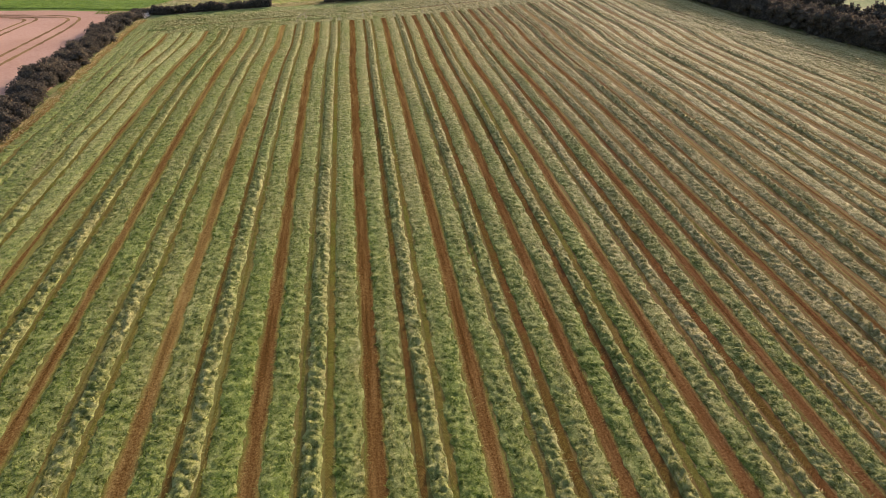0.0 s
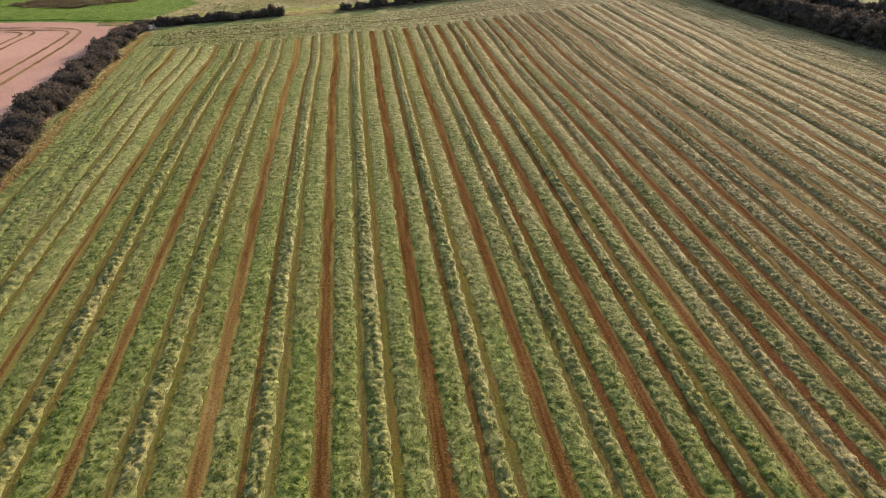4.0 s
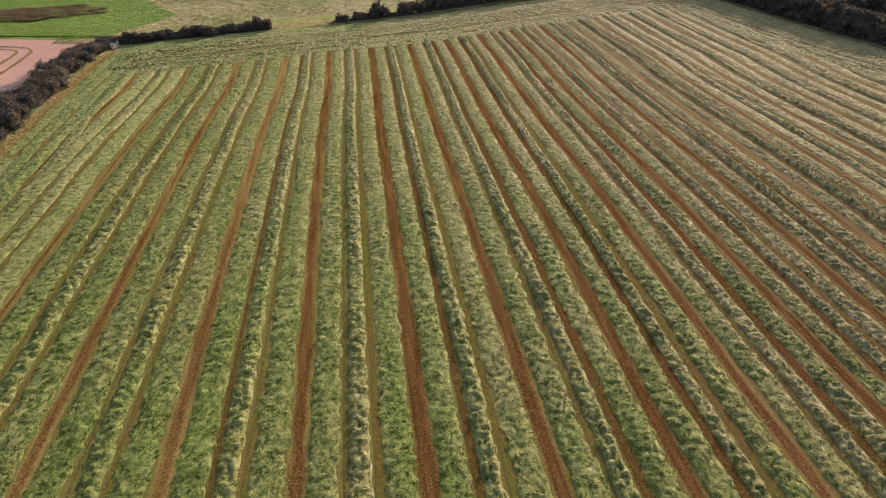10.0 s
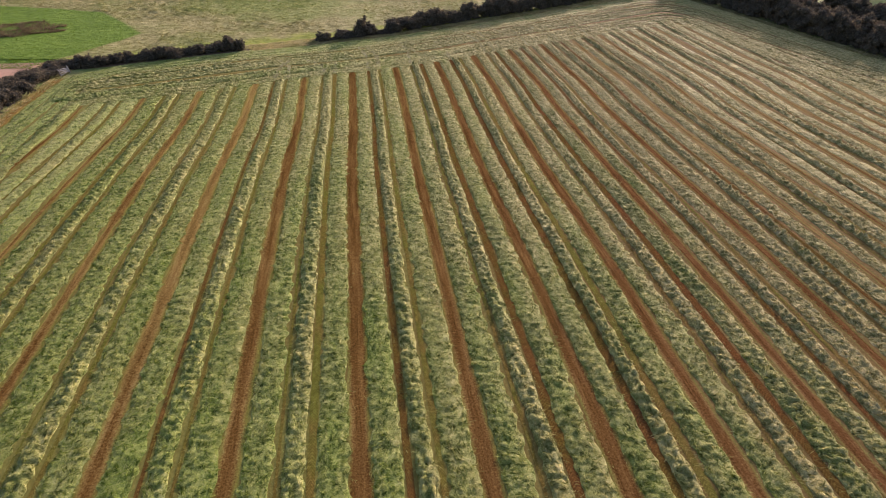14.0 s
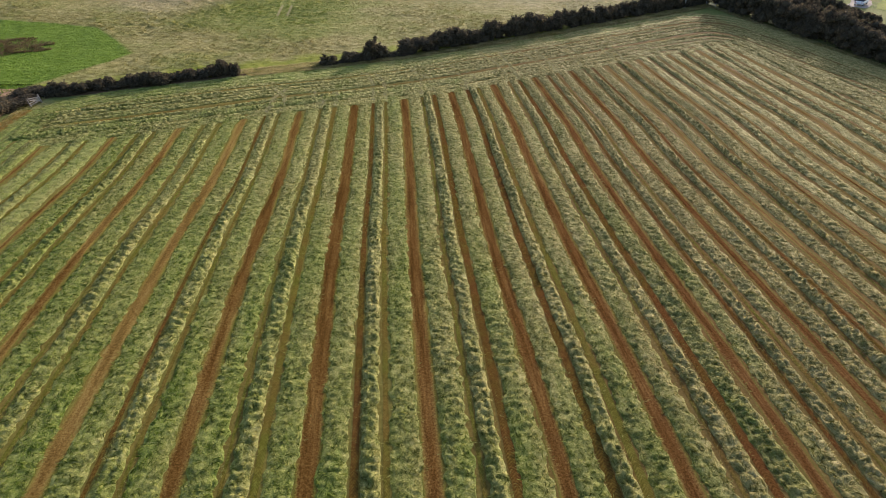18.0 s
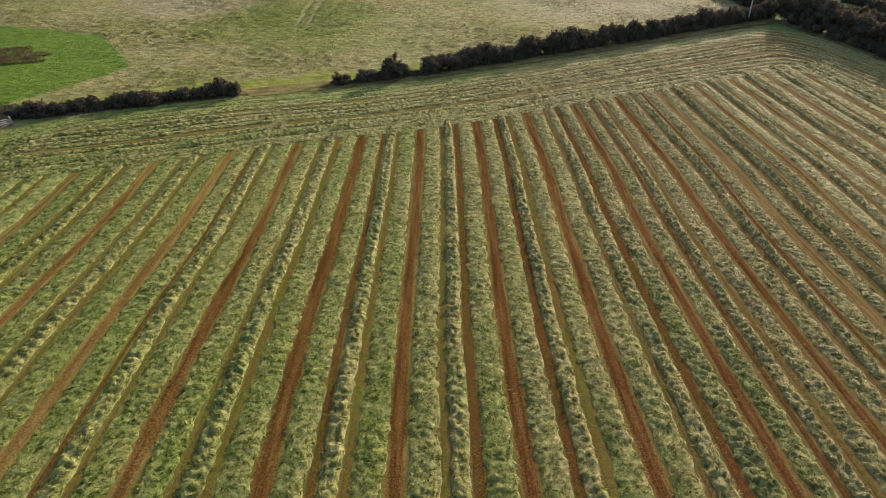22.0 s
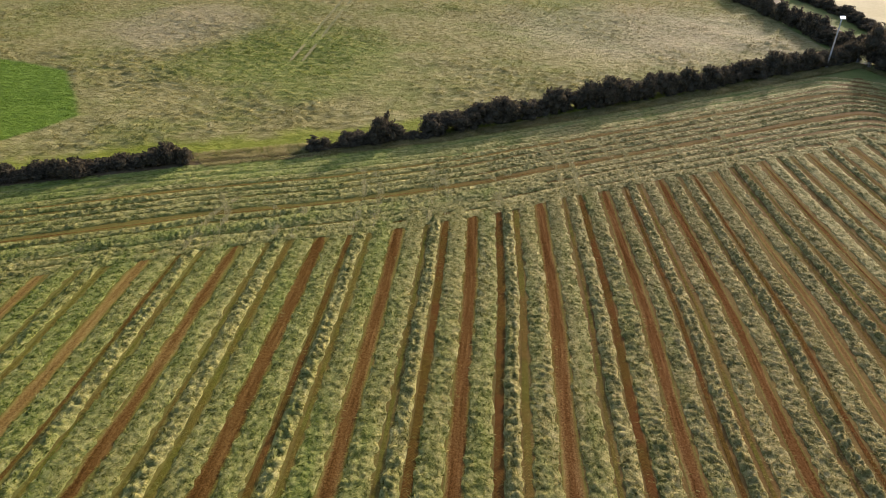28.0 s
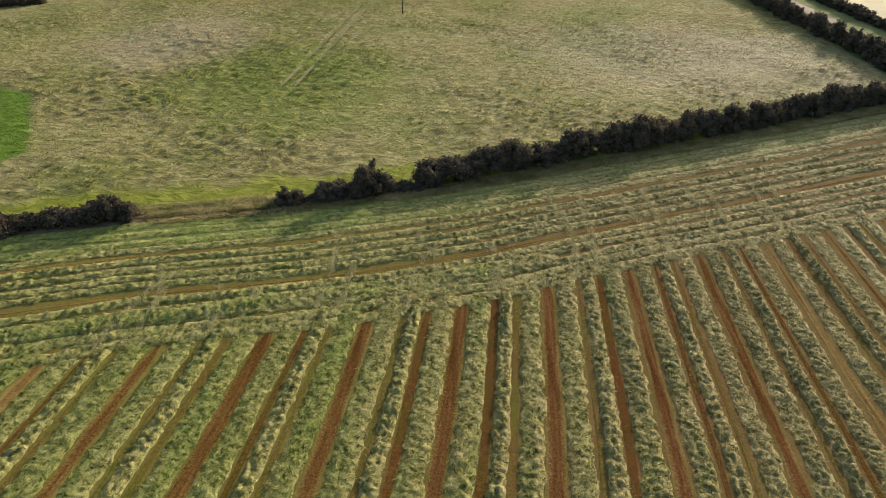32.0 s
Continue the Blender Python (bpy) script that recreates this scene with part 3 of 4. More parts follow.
for k in range(-5, 13):
    if row_end(6.0 * k) > 60:
        line = row_line(6.0 * k, row_end(6.0 * k) + 0.8)
        line[:, 0] += 0.16 * (vnoise(line[:, 1] / 15, 0 * line[:, 1] + 1.7 * k, 40) - 0.5)
        STRIPS.append((line, 0.55 if k < -3 else 0.95 if k == -3 else 1.22 if k < 1 else 1.14 if k < 4 else 0.95 if k == 4 else 0.80 if k == 5 else 0.57, k < 0 or k > 5))
SWATHS.append((row_line(-31.0, row_end(-31.0)), 1.2, 0.15, 80))
for d, wid, hgt in ((1.3, 1.3, 0.13), (2.7, 1.3, 0.14), (4.1, 1.25, 0.15), (5.4, 1.05, 0.16), (7.0, 1.05, 0.22), (8.2, 1.0, 0.22), (9.4, 1.05, 0.22), (10.6, 1.05, 0.22), (12.5, 1.05, 0.22), (13.7, 1.0, 0.22), (14.9, 1.1, 0.22), (16.0, 1.2, 0.2), (17.15, 1.25, 0.18)):
    # lines reversed so that the painted pale crest lies on the sunward side
    SWATHS.append((headland(d)[::-1], wid, 0.52 * hgt, 110 if d > 5 else 111))
for d in (6.2, 11.75):
    STRIPS.append((headland(d)[:-3], 0.30, True))


def smooth_pts(pts, n=3):
    """Rounds a coarse line by cutting its corners."""
    p = np.asarray(pts, float)
    for _ in range(n):
        a, b = p[:-1] * 0.75 + p[1:] * 0.25, p[:-1] * 0.25 + p[1:] * 0.75
        p = np.concatenate([p[:1], np.stack([a, b], 1).reshape(-1, 2), p[-1:]])
    return p


def frame_of(line):
    t = np.gradient(line, axis=0)
    t /= np.linalg.norm(t, axis=1)[:, None]
    return t, np.stack([t[:, 1], -t[:, 0]], 1)


def ribbon(name, line, width, lift, material, label, seed, rough=0.25, m=4, taper=0.0):
    p, s = resample(line, 0.5)
    t, n = frame_of(p)
    u = np.linspace(-1, 1, m)
    half = width / 2 * (1 + rough * 2 * (vnoise(s / 1.7, s * 0, seed) - 0.5)[:, None] + rough * (vnoise(s / 0.6, s * 0, seed + 3) - 0.5)[:, None])
    if taper:
        half = half * (np.clip((s[-1] - s) / taper, 0.04, 1) ** 0.6)[:, None]
    q = p[:, None] + n[:, None] * (u[None, :, None] * half[..., None])
    z = gz(q[..., 0], q[..., 1]) + lift
    v = np.concatenate([q, z[..., None]], 2).reshape(-1, 3)
    uv = np.stack([np.broadcast_to(u, z.shape), np.broadcast_to(s[:, None], z.shape)], 2).reshape(-1, 2)
    ob = new(name, mesh_of(name, v, grid_faces(len(p), m)[:, ::-1], material, True, uv))
    return tagged(ob, label, name.replace("_", " "), kind="structure")


for i, (line, width, soft) in enumerate(STRIPS):
    if not soft:
        ribbon("soil_strip", line, width, 0.012, M_SOIL, "bare red soil strip between rows of mown grass", i, 0.16, 6, 2.5)
    else:
        ribbon("soil_strip", line, width, 0.012, M_OCHRE, "soft ochre strip of stubble between mown rows", i, 0.3, 6, 4.0)
for i, (line, width, dark) in enumerate(TRACKS):
    if dark:
        ribbon("tyre_track", line, width, 0.018, M_TRACK, "lugged tractor tyre track pressed into dark soil", i + 50, 0.16, 4, 3.0)
    else:
        ribbon("tyre_track", line, width, 0.018, M_TRACK_PALE, "lugged tractor tyre track in ochre stubble", i + 50, 0.16, 4, 3.0)


def heaps(s, a, along, across, seed):
    """Handfuls dropped side by side: how near a point is to the middle of its handful (1 there, 0 at the creases), and a number for each."""
    p, q = s / along, a / across + 37.0
    i, j = np.floor(p).astype(int), np.floor(q).astype(int)
    best, who = np.full(p.shape, 9.0), np.zeros(p.shape)
    for di in (-1, 0, 1):
        for dj in (-1, 0, 1):
            ci, cj = i + di, j + dj
            u, v = LAT[(ci + 31 * seed) % 512, (cj * 7 + seed) % 512], LAT[(ci * 3 + 5 * seed) % 512, (cj + 11 * seed) % 512]
            d = (ci + 0.15 + 0.7 * u - p) ** 2 + (cj + 0.15 + 0.7 * v - q) ** 2
            near = d < best
            best, who = np.where(near, d, best), np.where(near, LAT[(ci * 5 + 3 * seed) % 512, (cj * 13 + 2 * seed) % 512], who)
    return np.clip(1 - best / 0.55, 0, 1), who


def swath(line, width, height, blades, seed, step=0.12, cols=14, green=False, dry=False):
    """One row of cut grass: handfuls heaped into a low ridge, locks of grass that hang over them, and loose blades."""
    p, s = resample(line, step)
    # coarser where the row runs out of the flown-over part of the field
    plain = p[:, 1] < np.maximum(np.maximum(8.0, 1.1 * (p[:, 0] - 34) - 8), 1.5 * (-14 - p[:, 0]))
    keep = ~plain | (np.arange(len(p)) % 7 == 0)
    p, s, plain = p[keep], s[keep], plain[keep]
    t, n = frame_of(p)
    u = np.sin(np.linspace(-1, 1, cols) * np.pi / 2 * 0.9) / np.sin(np.pi / 2 * 0.9)
    ss = np.broadcast_to(s[:, None], (len(s), cols))
    edge = lambda k: 1 + 0.42 * (vnoise(s / 0.42, s * 0, k) - 0.5) + 0.18 * (vnoise(s / 2.6, s * 0, k + 1) - 0.5)  # noqa: E731
    half = width / 2 * np.where(u[None] < 0, edge(seed)[:, None], edge(seed + 2)[:, None])
    sway = (0.14 if blades > 140 else 0.45) * (vnoise(s / 6, s * 0, seed + 7) - 0.5)
    a = u[None] * half + sway[:, None]
    q = p[:, None] + n[:, None] * a[..., None]
    narrow = width < 1.2
    dome, who = heaps(ss, a, 0.40 if narrow else 0.30, 0.40 if narrow else 0.34, seed)
    thick = 0.55 + 0.9 * vnoise(ss / 3.1, a / 1.2, seed + 6)
    lump = (0.08 + 1.6 * dome * (0.4 + 0.9 * who)) if narrow else (0.40 + 0.85 * dome * (0.3 + 1.0 * who))
    lump = lump * thick + 0.20 * vnoise(ss / 0.16, a / 0.15 + 3, seed + 6)
    if line[0][0] > 22:                                      # sparser tufts in the thin grass of the east
        lump = 0.08 + 1.9 * dome ** 1.7 * (0.35 + 0.9 * who) * thick
    body = np.clip((1 - np.abs(u) ** 3), 0, 1)[None]
    h = body * height * lump
    h = h * np.clip((s[-1] - s) / 1.2 + 0.1, 0, 1)[:, None]
    x, y = q[..., 0], q[..., 1]
    g = gz(x, y)
    z = g + h
    z[:, 0], z[:, -1] = g[:, 0] - 0.02, g[:, -1] - 0.02
    q = q + (np.stack([vnoise(ss / 0.3, a / 0.3, seed + 8), vnoise(ss / 0.3, a / 0.3, seed + 9)], 2) - 0.5) * 0.09 * body[..., None]
    v = np.concatenate([q, z[..., None]], 2).reshape(-1, 3)
    ob = new("grass_swath", mesh_of("grass_swath", v, grid_faces(len(p), cols)[:, ::-1], M_SWATH_GREEN if green else M_SWATH_DRY if dry else M_SWATH_MID if narrow else M_SWATH, True, np.stack([np.broadcast_to(u, ss.shape), ss], 2).reshape(-1, 2)))
    tagged(ob, "low row of short mown grass, coloured greener for hedge shade" if green else "narrow tufty ridge of mown grass wilting to straw" if narrow else "broad row of mown green grass wilting to straw", "mown grass", "rows of mown grass")
    full_part = np.flatnonzero(~plain)[:-1]
    V, W = v.reshape(len(p), cols, 3), who.reshape(len(p), cols)
    r = np.random.default_rng(seed)

    def scatter(per):
        count = int(len(full_part) * step * width * per)
        i, j = r.choice(full_part, count), r.uniform(0.1 * cols, 0.9 * cols - 1, count)
        j0 = j.astype(int)
        f = (j - j0)[:, None]
        base = V[i, j0] * (1 - f) + V[i, j0 + 1] * f
        return count, base, W[i, np.round(j).astype(int)], np.repeat(np.stack([np.interp(j, np.arange(cols), u), s[i]], 1), 1, 0)

    # locks: the grass of one handful lies one way, bent over
    blade = M_BLADE_GREEN if green else M_BLADE_DRY if dry else M_BLADE_MID if narrow else M_BLADE
    count, base, mine, uv = scatter((0.10 if green else 0.23) * blades)
    yaw = mine * 12.0 + r.normal(0, 0.45, count)
    ln, rise, wd = r.uniform(0.14, 0.32, count), max(height, 0.14) * r.uniform(0.08, 0.42, count), r.uniform(0.013, 0.032, count)
    way = np.stack([np.cos(yaw), np.sin(yaw), 0 * yaw], 1)
    sidev = np.stack([-np.sin(yaw), np.cos(yaw), r.uniform(-0.6, 0.6, count)], 1) * wd[:, None]
    up = np.array((0, 0, 1.0)) * rise[:, None]
    b0, b1, b2 = base - way * 0.08, base + way * (0.4 * ln)[:, None] + up, base + way * ln[:, None] + 0.35 * up
    lv = np.stack([b0 - 0.5 * sidev, b0 + 0.5 * sidev, b1 + sidev, b1 - sidev, b2], 1).reshape(-1, 3)
    lf = (np.arange(count)[:, None, None] * 5 + np.array(((0, 1, 2), (0, 2, 3), (3, 2, 4)))[None]).reshape(-1, 3)
    child("bent_grass", mesh_of("bent_grass", lv, lf, blade, False, np.repeat(uv, 5, 0)), ob, "bent-over cut grass", "stuff")
    count, base, mine, uv = scatter(0.28 * blades)
    yaw, pitch, length = mine * 12.0 + r.normal(0, 0.8, count), r.uniform(0.1, 0.8, count), r.uniform(0.10, 0.24, count)
    base[:, :2] += r.normal(0, 0.06, (count, 2))
    way = np.stack([np.cos(yaw) * np.cos(pitch), np.sin(yaw) * np.cos(pitch), np.sin(pitch)], 1)
    sidev = np.stack([-np.sin(yaw), np.cos(yaw), r.uniform(-0.5, 0.5, count)], 1) * r.uniform(0.010, 0.022, count)[:, None]
    base[:, 2] -= 0.01
    tri = np.stack([base - sidev, base + sidev, base + way * length[:, None]], 1).reshape(-1, 3)
    child("loose_grass", mesh_of("loose_grass", tri, np.arange(3 * count).reshape(-1, 3), blade, False, np.repeat(uv, 3, 0)), ob, "loose blades of cut grass", "stuff")


for i, (line, width, height, blades) in enumerate(SWATHS):
    swath(line, width, height, blades, 100 + 11 * i, *((0.115, 13) if blades > 140 else (0.16, 9) if blades > 100 else (0.17, 9) if 36 < line[0][0] < 62 else (0.22, 9)), green=blades == 111, dry=blades == 110 or (width < 1.2 and line[0][0] > 10) or line[0][0] > 26)
# a short, ragged row between the ends of the rows and the outermost passes on the west side
swath([(-34, row_end(-34) + 2.2), (-24, row_end(-24) + 2.4), (-8, row_end(-8) + 2.6), (6, row_end(6) + 2.8), (20, row_end(20) + 2.6)], 1.9, 0.2, 80, 977)

# wheel marks where the tractor crossed the end of the field: blades pressed flat
def wheel_mark(line, seed, width=0.5, per=60):
    p, t_ = resample(line, 0.05)
    r = np.random.default_rng(seed)
    t, n = frame_of(p)
    k = int(t_[-1] * per)
    i = r.integers(0, len(p), k)
    keep = r.random(k) < np.clip(2.6 * vnoise(t_[i] / 0.8, 0 * t_[i], seed) - 0.6, 0.05, 1)
    i = i[keep]
    k = len(i)
    b = p[i] + n[i] * r.normal(0, width / 3, (k, 1))
    base = np.stack([b[:, 0], b[:, 1], gz(b[:, 0], b[:, 1]) + r.uniform(0.06, 0.2, k)], 1)
    yaw = np.arctan2(t[i, 1], t[i, 0]) + r.normal(0, 0.5, k)
    way = np.stack([np.cos(yaw), np.sin(yaw), r.uniform(0.2, 1.1, k)], 1) * r.uniform(0.12, 0.3, (k, 1))
    sd_ = np.stack([-np.sin(yaw), np.cos(yaw), 0 * yaw], 1) * r.uniform(0.012, 0.03, (k, 1))
    tri = np.stack([base - sd_, base + sd_, base + way], 1).reshape(-1, 3)
    ob = new("wheel_mark", mesh_of("wheel_mark", tri, np.arange(3 * k).reshape(-1, 3), M_PRESSED, False))
    tagged(ob, "pale flattened wheel mark across mown grass", "wheel mark", kind="stuff")


for k in (-2, -1, 0, 1, 2, 3, 4, 5, 6):
    for off in (2.22, 3.75):
        x = float(row_line(6.0 * k + off, 118)[-1, 0])
        e, top = row_end(x), float(far_y(x)) - 7.0 - 4.0 * ((k * 7) % 3) / 2
        bend = rng.uniform(-1.8, 1.2)
        wheel_mark(smooth_pts([(x, e - 0.5), (x + 0.1, e + 3), (x + 0.25 * bend, (e + 3 + top) / 2), (x + 0.6 * bend, 0.3 * e + 0.7 * top), (x + 1.6 * bend, top)]), 300 + 7 * k + int(off))


# ---- hedges ----
def shrub_mesh(seed, leaves, leaf, tall):
    """One shrub of unit radius, tall times as high: leaf sprays heaped in rounded masses round dark balls for the shade
    within, with shoots above.
    """
    r = np.random.default_rng(seed)
    n = int(9 + 9 * tall)
    ang, rad = r.uniform(0, 2 * np.pi, n), 0.66 * np.sqrt(r.random(n))
    c = np.stack([rad * np.cos(ang), rad * np.sin(ang), 0.14 + r.random(n) ** 0.8 * (tall - 0.34 - 0.45 * tall * rad)], 1)
    c[:4, 2] *= 0.6
    size = r.uniform(0.20, 0.38, n)
    k = leaves * 2
    i = r.choice(n, k, p=size ** 2 / np.sum(size ** 2))
    way = r.normal(size=(k, 3))
    way /= np.linalg.norm(way, axis=1)[:, None]
    way *= (1.1, 1.1, 0.85)
    pos = c[i] + way * size[i, None] * (0.72 + 0.48 * r.random((k, 1)) ** 1.4)
    inner = (np.linalg.norm(pos[:, None] - c[None], axis=2) < 0.66 * size[None]).any(1)
    pos = pos[~inner & (pos[:, 2] > 0.0)][:leaves]
    top = np.argsort(c[:, 2] + 0.3 * r.random(n))[-9:][r.integers(0, 9, 26)]
    foot = c[top] + np.stack([r.normal(0, 0.12, 26), r.normal(0, 0.12, 26), 0.7 * size[top]], 1)
    shoot = np.stack([r.normal(0, 0.08, 26), r.normal(0, 0.08, 26), r.uniform(0.02, 0.10, 26)], 1)
    m = r.integers(0, 26, 26 * 9)
    pos = np.concatenate([pos, foot[m] + shoot[m] * r.random((len(m), 1)) * 1.1 + r.normal(0, 0.016, (len(m), 3))])
    k = len(pos)
    a, b = r.normal(size=(k, 3)), r.normal(size=(k, 3))
    a /= np.linalg.norm(a, axis=1)[:, None]
    b = np.cross(a, b)
    b /= np.linalg.norm(b, axis=1)[:, None]
    L = (leaf * r.uniform(0.6, 1.6, k))[:, None]
    v = [np.stack([pos - a * L * 0.5 + b * L * 0.36, pos + a * L * 0.6, pos - a * L * 0.5 - b * L * 0.36], 1).reshape(-1, 3)]
    f, mi, base = [np.arange(3 * k).reshape(-1, 3)], [np.zeros(k, int)], 3 * k
    bm = bmesh.new()
    bmesh.ops.create_icosphere(bm, subdivisions=1, radius=1.0)
    ball, tri = np.array([q.co for q in bm.verts]), np.array([[q.index for q in w.verts] for w in bm.faces])
    bm.free()
    # dark balls fill the inside, the shade between leaves put into their colour
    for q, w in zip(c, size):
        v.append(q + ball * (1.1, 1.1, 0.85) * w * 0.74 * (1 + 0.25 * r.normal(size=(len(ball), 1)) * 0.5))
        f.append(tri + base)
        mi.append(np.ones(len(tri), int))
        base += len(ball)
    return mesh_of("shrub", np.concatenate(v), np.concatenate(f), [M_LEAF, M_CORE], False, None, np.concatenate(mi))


SHRUBS = {}


def hedge(name, line, width, top, label, category, leaves=1500, leaf=0.07, seed=0, space=0.5, tall=1.0):
    """A hedge along a line: shrubs grown into one another. top(s) gives its height, space the gap between shrubs in widths."""
    key = (leaves, leaf, tall)
    if key not in SHRUBS:
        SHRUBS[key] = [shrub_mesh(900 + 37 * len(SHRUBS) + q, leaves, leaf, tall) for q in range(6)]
    p, s = resample(line, 0.2)
    t, n = frame_of(p)
    r = np.random.default_rng(seed)
    org = np.array((p[0, 0], p[0, 1], float(gz(p[0, 0], p[0, 1]))))
    root = empty(name, org, label, category)
    at = min(0.4 * width, 0.5 * s[-1])
    while at <= s[-1] - 0.3 * width or at <= 0.5 * s[-1]:
        i = min(int(at / 0.2), len(p) - 1)
        h, w = float(top(np.array([at]))[0]), 0.5 * width * r.uniform(0.85, 1.2)
        x, y = p[i] + n[i] * r.normal(0, 0.07 * width)
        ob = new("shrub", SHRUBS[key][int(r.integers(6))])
        ob.parent = root
        ob.matrix_basis = Matrix.LocRotScale(Vector((x, y, float(gz(x, y)) - 0.05)) - Vector(org), Euler((r.normal(0, 0.12), r.normal(0, 0.12), r.uniform(0, 6.28))), (w, w, h / tall * r.uniform(0.78, 1.18)))
        at += space * width * r.uniform(0.7, 1.3)
    return root


def wavy(base, amp, per, seed):
    """Uneven height: broad swells and single crowns that stand up out of them."""
    return lambda s: base + amp * 1.5 * (vnoise(s / per, s * 0 + 3, seed) - 0.5) + amp * 0.9 * (np.abs(2 * vnoise(s / (0.55 * per) + 5, s * 0 + 7, seed) - 1) - 0.4)


def along_far(x, inset=0.0):
    return (x - 0.48 * inset, float(far_y(x)) + 0.88 * inset)


def far_line(x0, x1, inset):
    return [along_far(x, inset) for x in np.linspace(x0, x1, max(2, int((x1 - x0) / 4)))]


west_line = [(float(west_x(y)) - 2.1, y) for y in (-30, 20, 45, 69, 82, 96, 104, 114)] + [(-39.2, 119.5), (-37.9, 125.2)]
hedge("hedge", west_line, 4.4, lambda s: wavy(2.3, 0.7, 3.4, 5)(s) * (1.0 - 0.35 * np.clip((s - 147) / 3, 0, 1)), "dense dark leafy hedge beside a stubble field", "hedge", 2700, 0.068, 11, 0.46)
hedge("hedge", far_line(-36.5, -15.2, 0.7), 3.0, lambda s: 1.6 + 0.4 * np.clip((s - 18) / 4, 0, 1) + wavy(0.0, 0.35, 2.4, 8)(s), "low clipped dark hedge between two fields", "hedge", 1500, 0.10, 21, 0.34)
hedge("bush", far_line(-4.4, -2.6, 1.0), 2.6, wavy(2.2, 0.1, 3, 2), "small rounded dark bush at the field edge", "bush", 1900, 0.085, 31, 0.5, 1.6)
hedge("bush", far_line(-1.8, 6.0, 1.2), 3.0, lambda s: 1.4 + 2.1 * np.exp(-((s - 5.4) / 1.5) ** 2), "leaning dark bramble bush in a hedge gap", "bush", 1900, 0.085, 33, 0.36, 1.6)
hedge("scrub", far_line(-4.8, 9.5, 0.9), 2.0, wavy(0.85, 0.25, 2.0, 14), "low brambles and weeds along the hedge foot", "brambles", 1000, 0.09, 35, 0.45)
hedge("hedge", far_line(7.6, 76.5, 1.9), 3.4, lambda s: wavy(2.9, 0.9, 3.2, 4)(s) + 0.012 * s, "tall overgrown dark hedge along a mown field", "hedge", 1900, 0.085, 41, 0.44, 1.8)
hedge("hedge", [(float(east_x(y)) + 2.4, y) for y in (20, 50, 80, 110, 140, 186)], 5.2, wavy(6.1, 0.9, 5, 6), "tall overgrown hedge in shade along the field", "hedge", 2200, 0.08, 51, 0.46, 2.0)
hedge("hedge", [(76.4, 186), (76.2, 192), (75.4, 211), (73.2, 235), (72, 262), (72, 330)], 4.2, wavy(3.6, 0.6, 5, 9), "overgrown hedge between a meadow and a lane", "hedge", 1100, 0.11, 61, 0.5, 1.7)
hedge("hedge", [(102.5, 50), (91.5, 126), (87.5, 172), (91.0, 220), (89.0, 256), (86, 340)], 3.8, lambda s: wavy(4.2, 0.7, 5, 3)(s) - 1.9 * np.clip((s - 120) / 30, 0, 1), "overgrown hedge on the far side of a lane", "hedge", 1100, 0.11, 71, 0.5, 1.7)
hedge("hedge", [(110, 40), (101, 150), (101.5, 162)], 5.0, wavy(4.6, 1.0, 5, 29), "tall dark hedge of small trees beyond the lane", "hedge", 1100, 0.11, 75, 0.5, 1.7)
hedge("hedge", [(101.5, 164), (101, 205)], 3.0, wavy(2.3, 0.5, 5, 23), "garden hedge beyond the lane", "hedge", 1000, 0.09, 73, 0.5)
# ---- rough grass: tufts of three blades each ----
def tufts(name, x, y, height, width, seed, material, label, category, lift=0.0, lean=0.45):
    r = np.random.default_rng(seed)
    k = len(x)
    hh = height * r.uniform(0.6, 1.4, k)
    tri = []
    for b in range(3):
        yaw = r.uniform(0, 2 * np.pi, k)
        out = np.stack([np.cos(yaw), np.sin(yaw), 0 * yaw], 1)
        sd_ = np.stack([-np.sin(yaw), np.cos(yaw), 0 * yaw], 1) * (width * r.uniform(0.6, 1.4, k))[:, None]
        base = np.stack([x, y, gz(x, y) + lift - 0.03], 1) + out * 0.04
        lodge = 2.0 * lean * hh
        tip = base + out * (hh * lean * r.uniform(0.3, 1.6, k))[:, None] + np.stack([(0.35 + 1.6 * (vnoise(x / 2.2, y / 2.2, 9) - 0.5)) * lodge, (1.6 * (vnoise(x / 2.2, y / 2.2, 12) - 0.5) - 0.2) * lodge, 0.62 * hh], 1)
        tri.append(np.stack([base - sd_, base + sd_, tip], 1))
    v = np.concatenate(tri, 1).reshape(-1, 3)
    ob = new(name, mesh_of(name, v, np.arange(len(v)).reshape(-1, 3), material, False))
    return tagged(ob, label, category, kind="stuff")


def tussocks(x, y):
    """Height of the matted growth of the meadow: tussocks laid over by the wind, lower where it was mown."""
    dome, who = heaps(x + 1.2 * vnoise(x / 3, y / 3, 21), y + 1.2 * vnoise(x / 3, y / 3, 22), 1.15, 0.85, 9)
    lush = (y < 159 - 0.28 * (x + 44.5)) & (x < -33 - 0.676 * (y - 142)) & (x < -33 + 0.45 * (y - 142))
    rough = np.clip(0.3 + 1.1 * vnoise(x / 9, y / 9, 23), 0.25, 1.2) * np.clip((y - far_y(x) - 3.0) / 5, 0.12, 1)
    for dx in (0.0, 1.8):                                       # pressed flat under the wheels
        rough = rough * np.where((y > 165) & (y < 238), np.clip((np.abs(x - np.interp(y, (168, 180, 205, 235), (-15.6, -15.9, -16.8, -17.5)) - dx) - 0.25) / 0.3, 0, 1), 1)
    return np.where(lush, 0.10 * dome, 0.26 * dome * (0.25 + 0.9 * who) * rough)


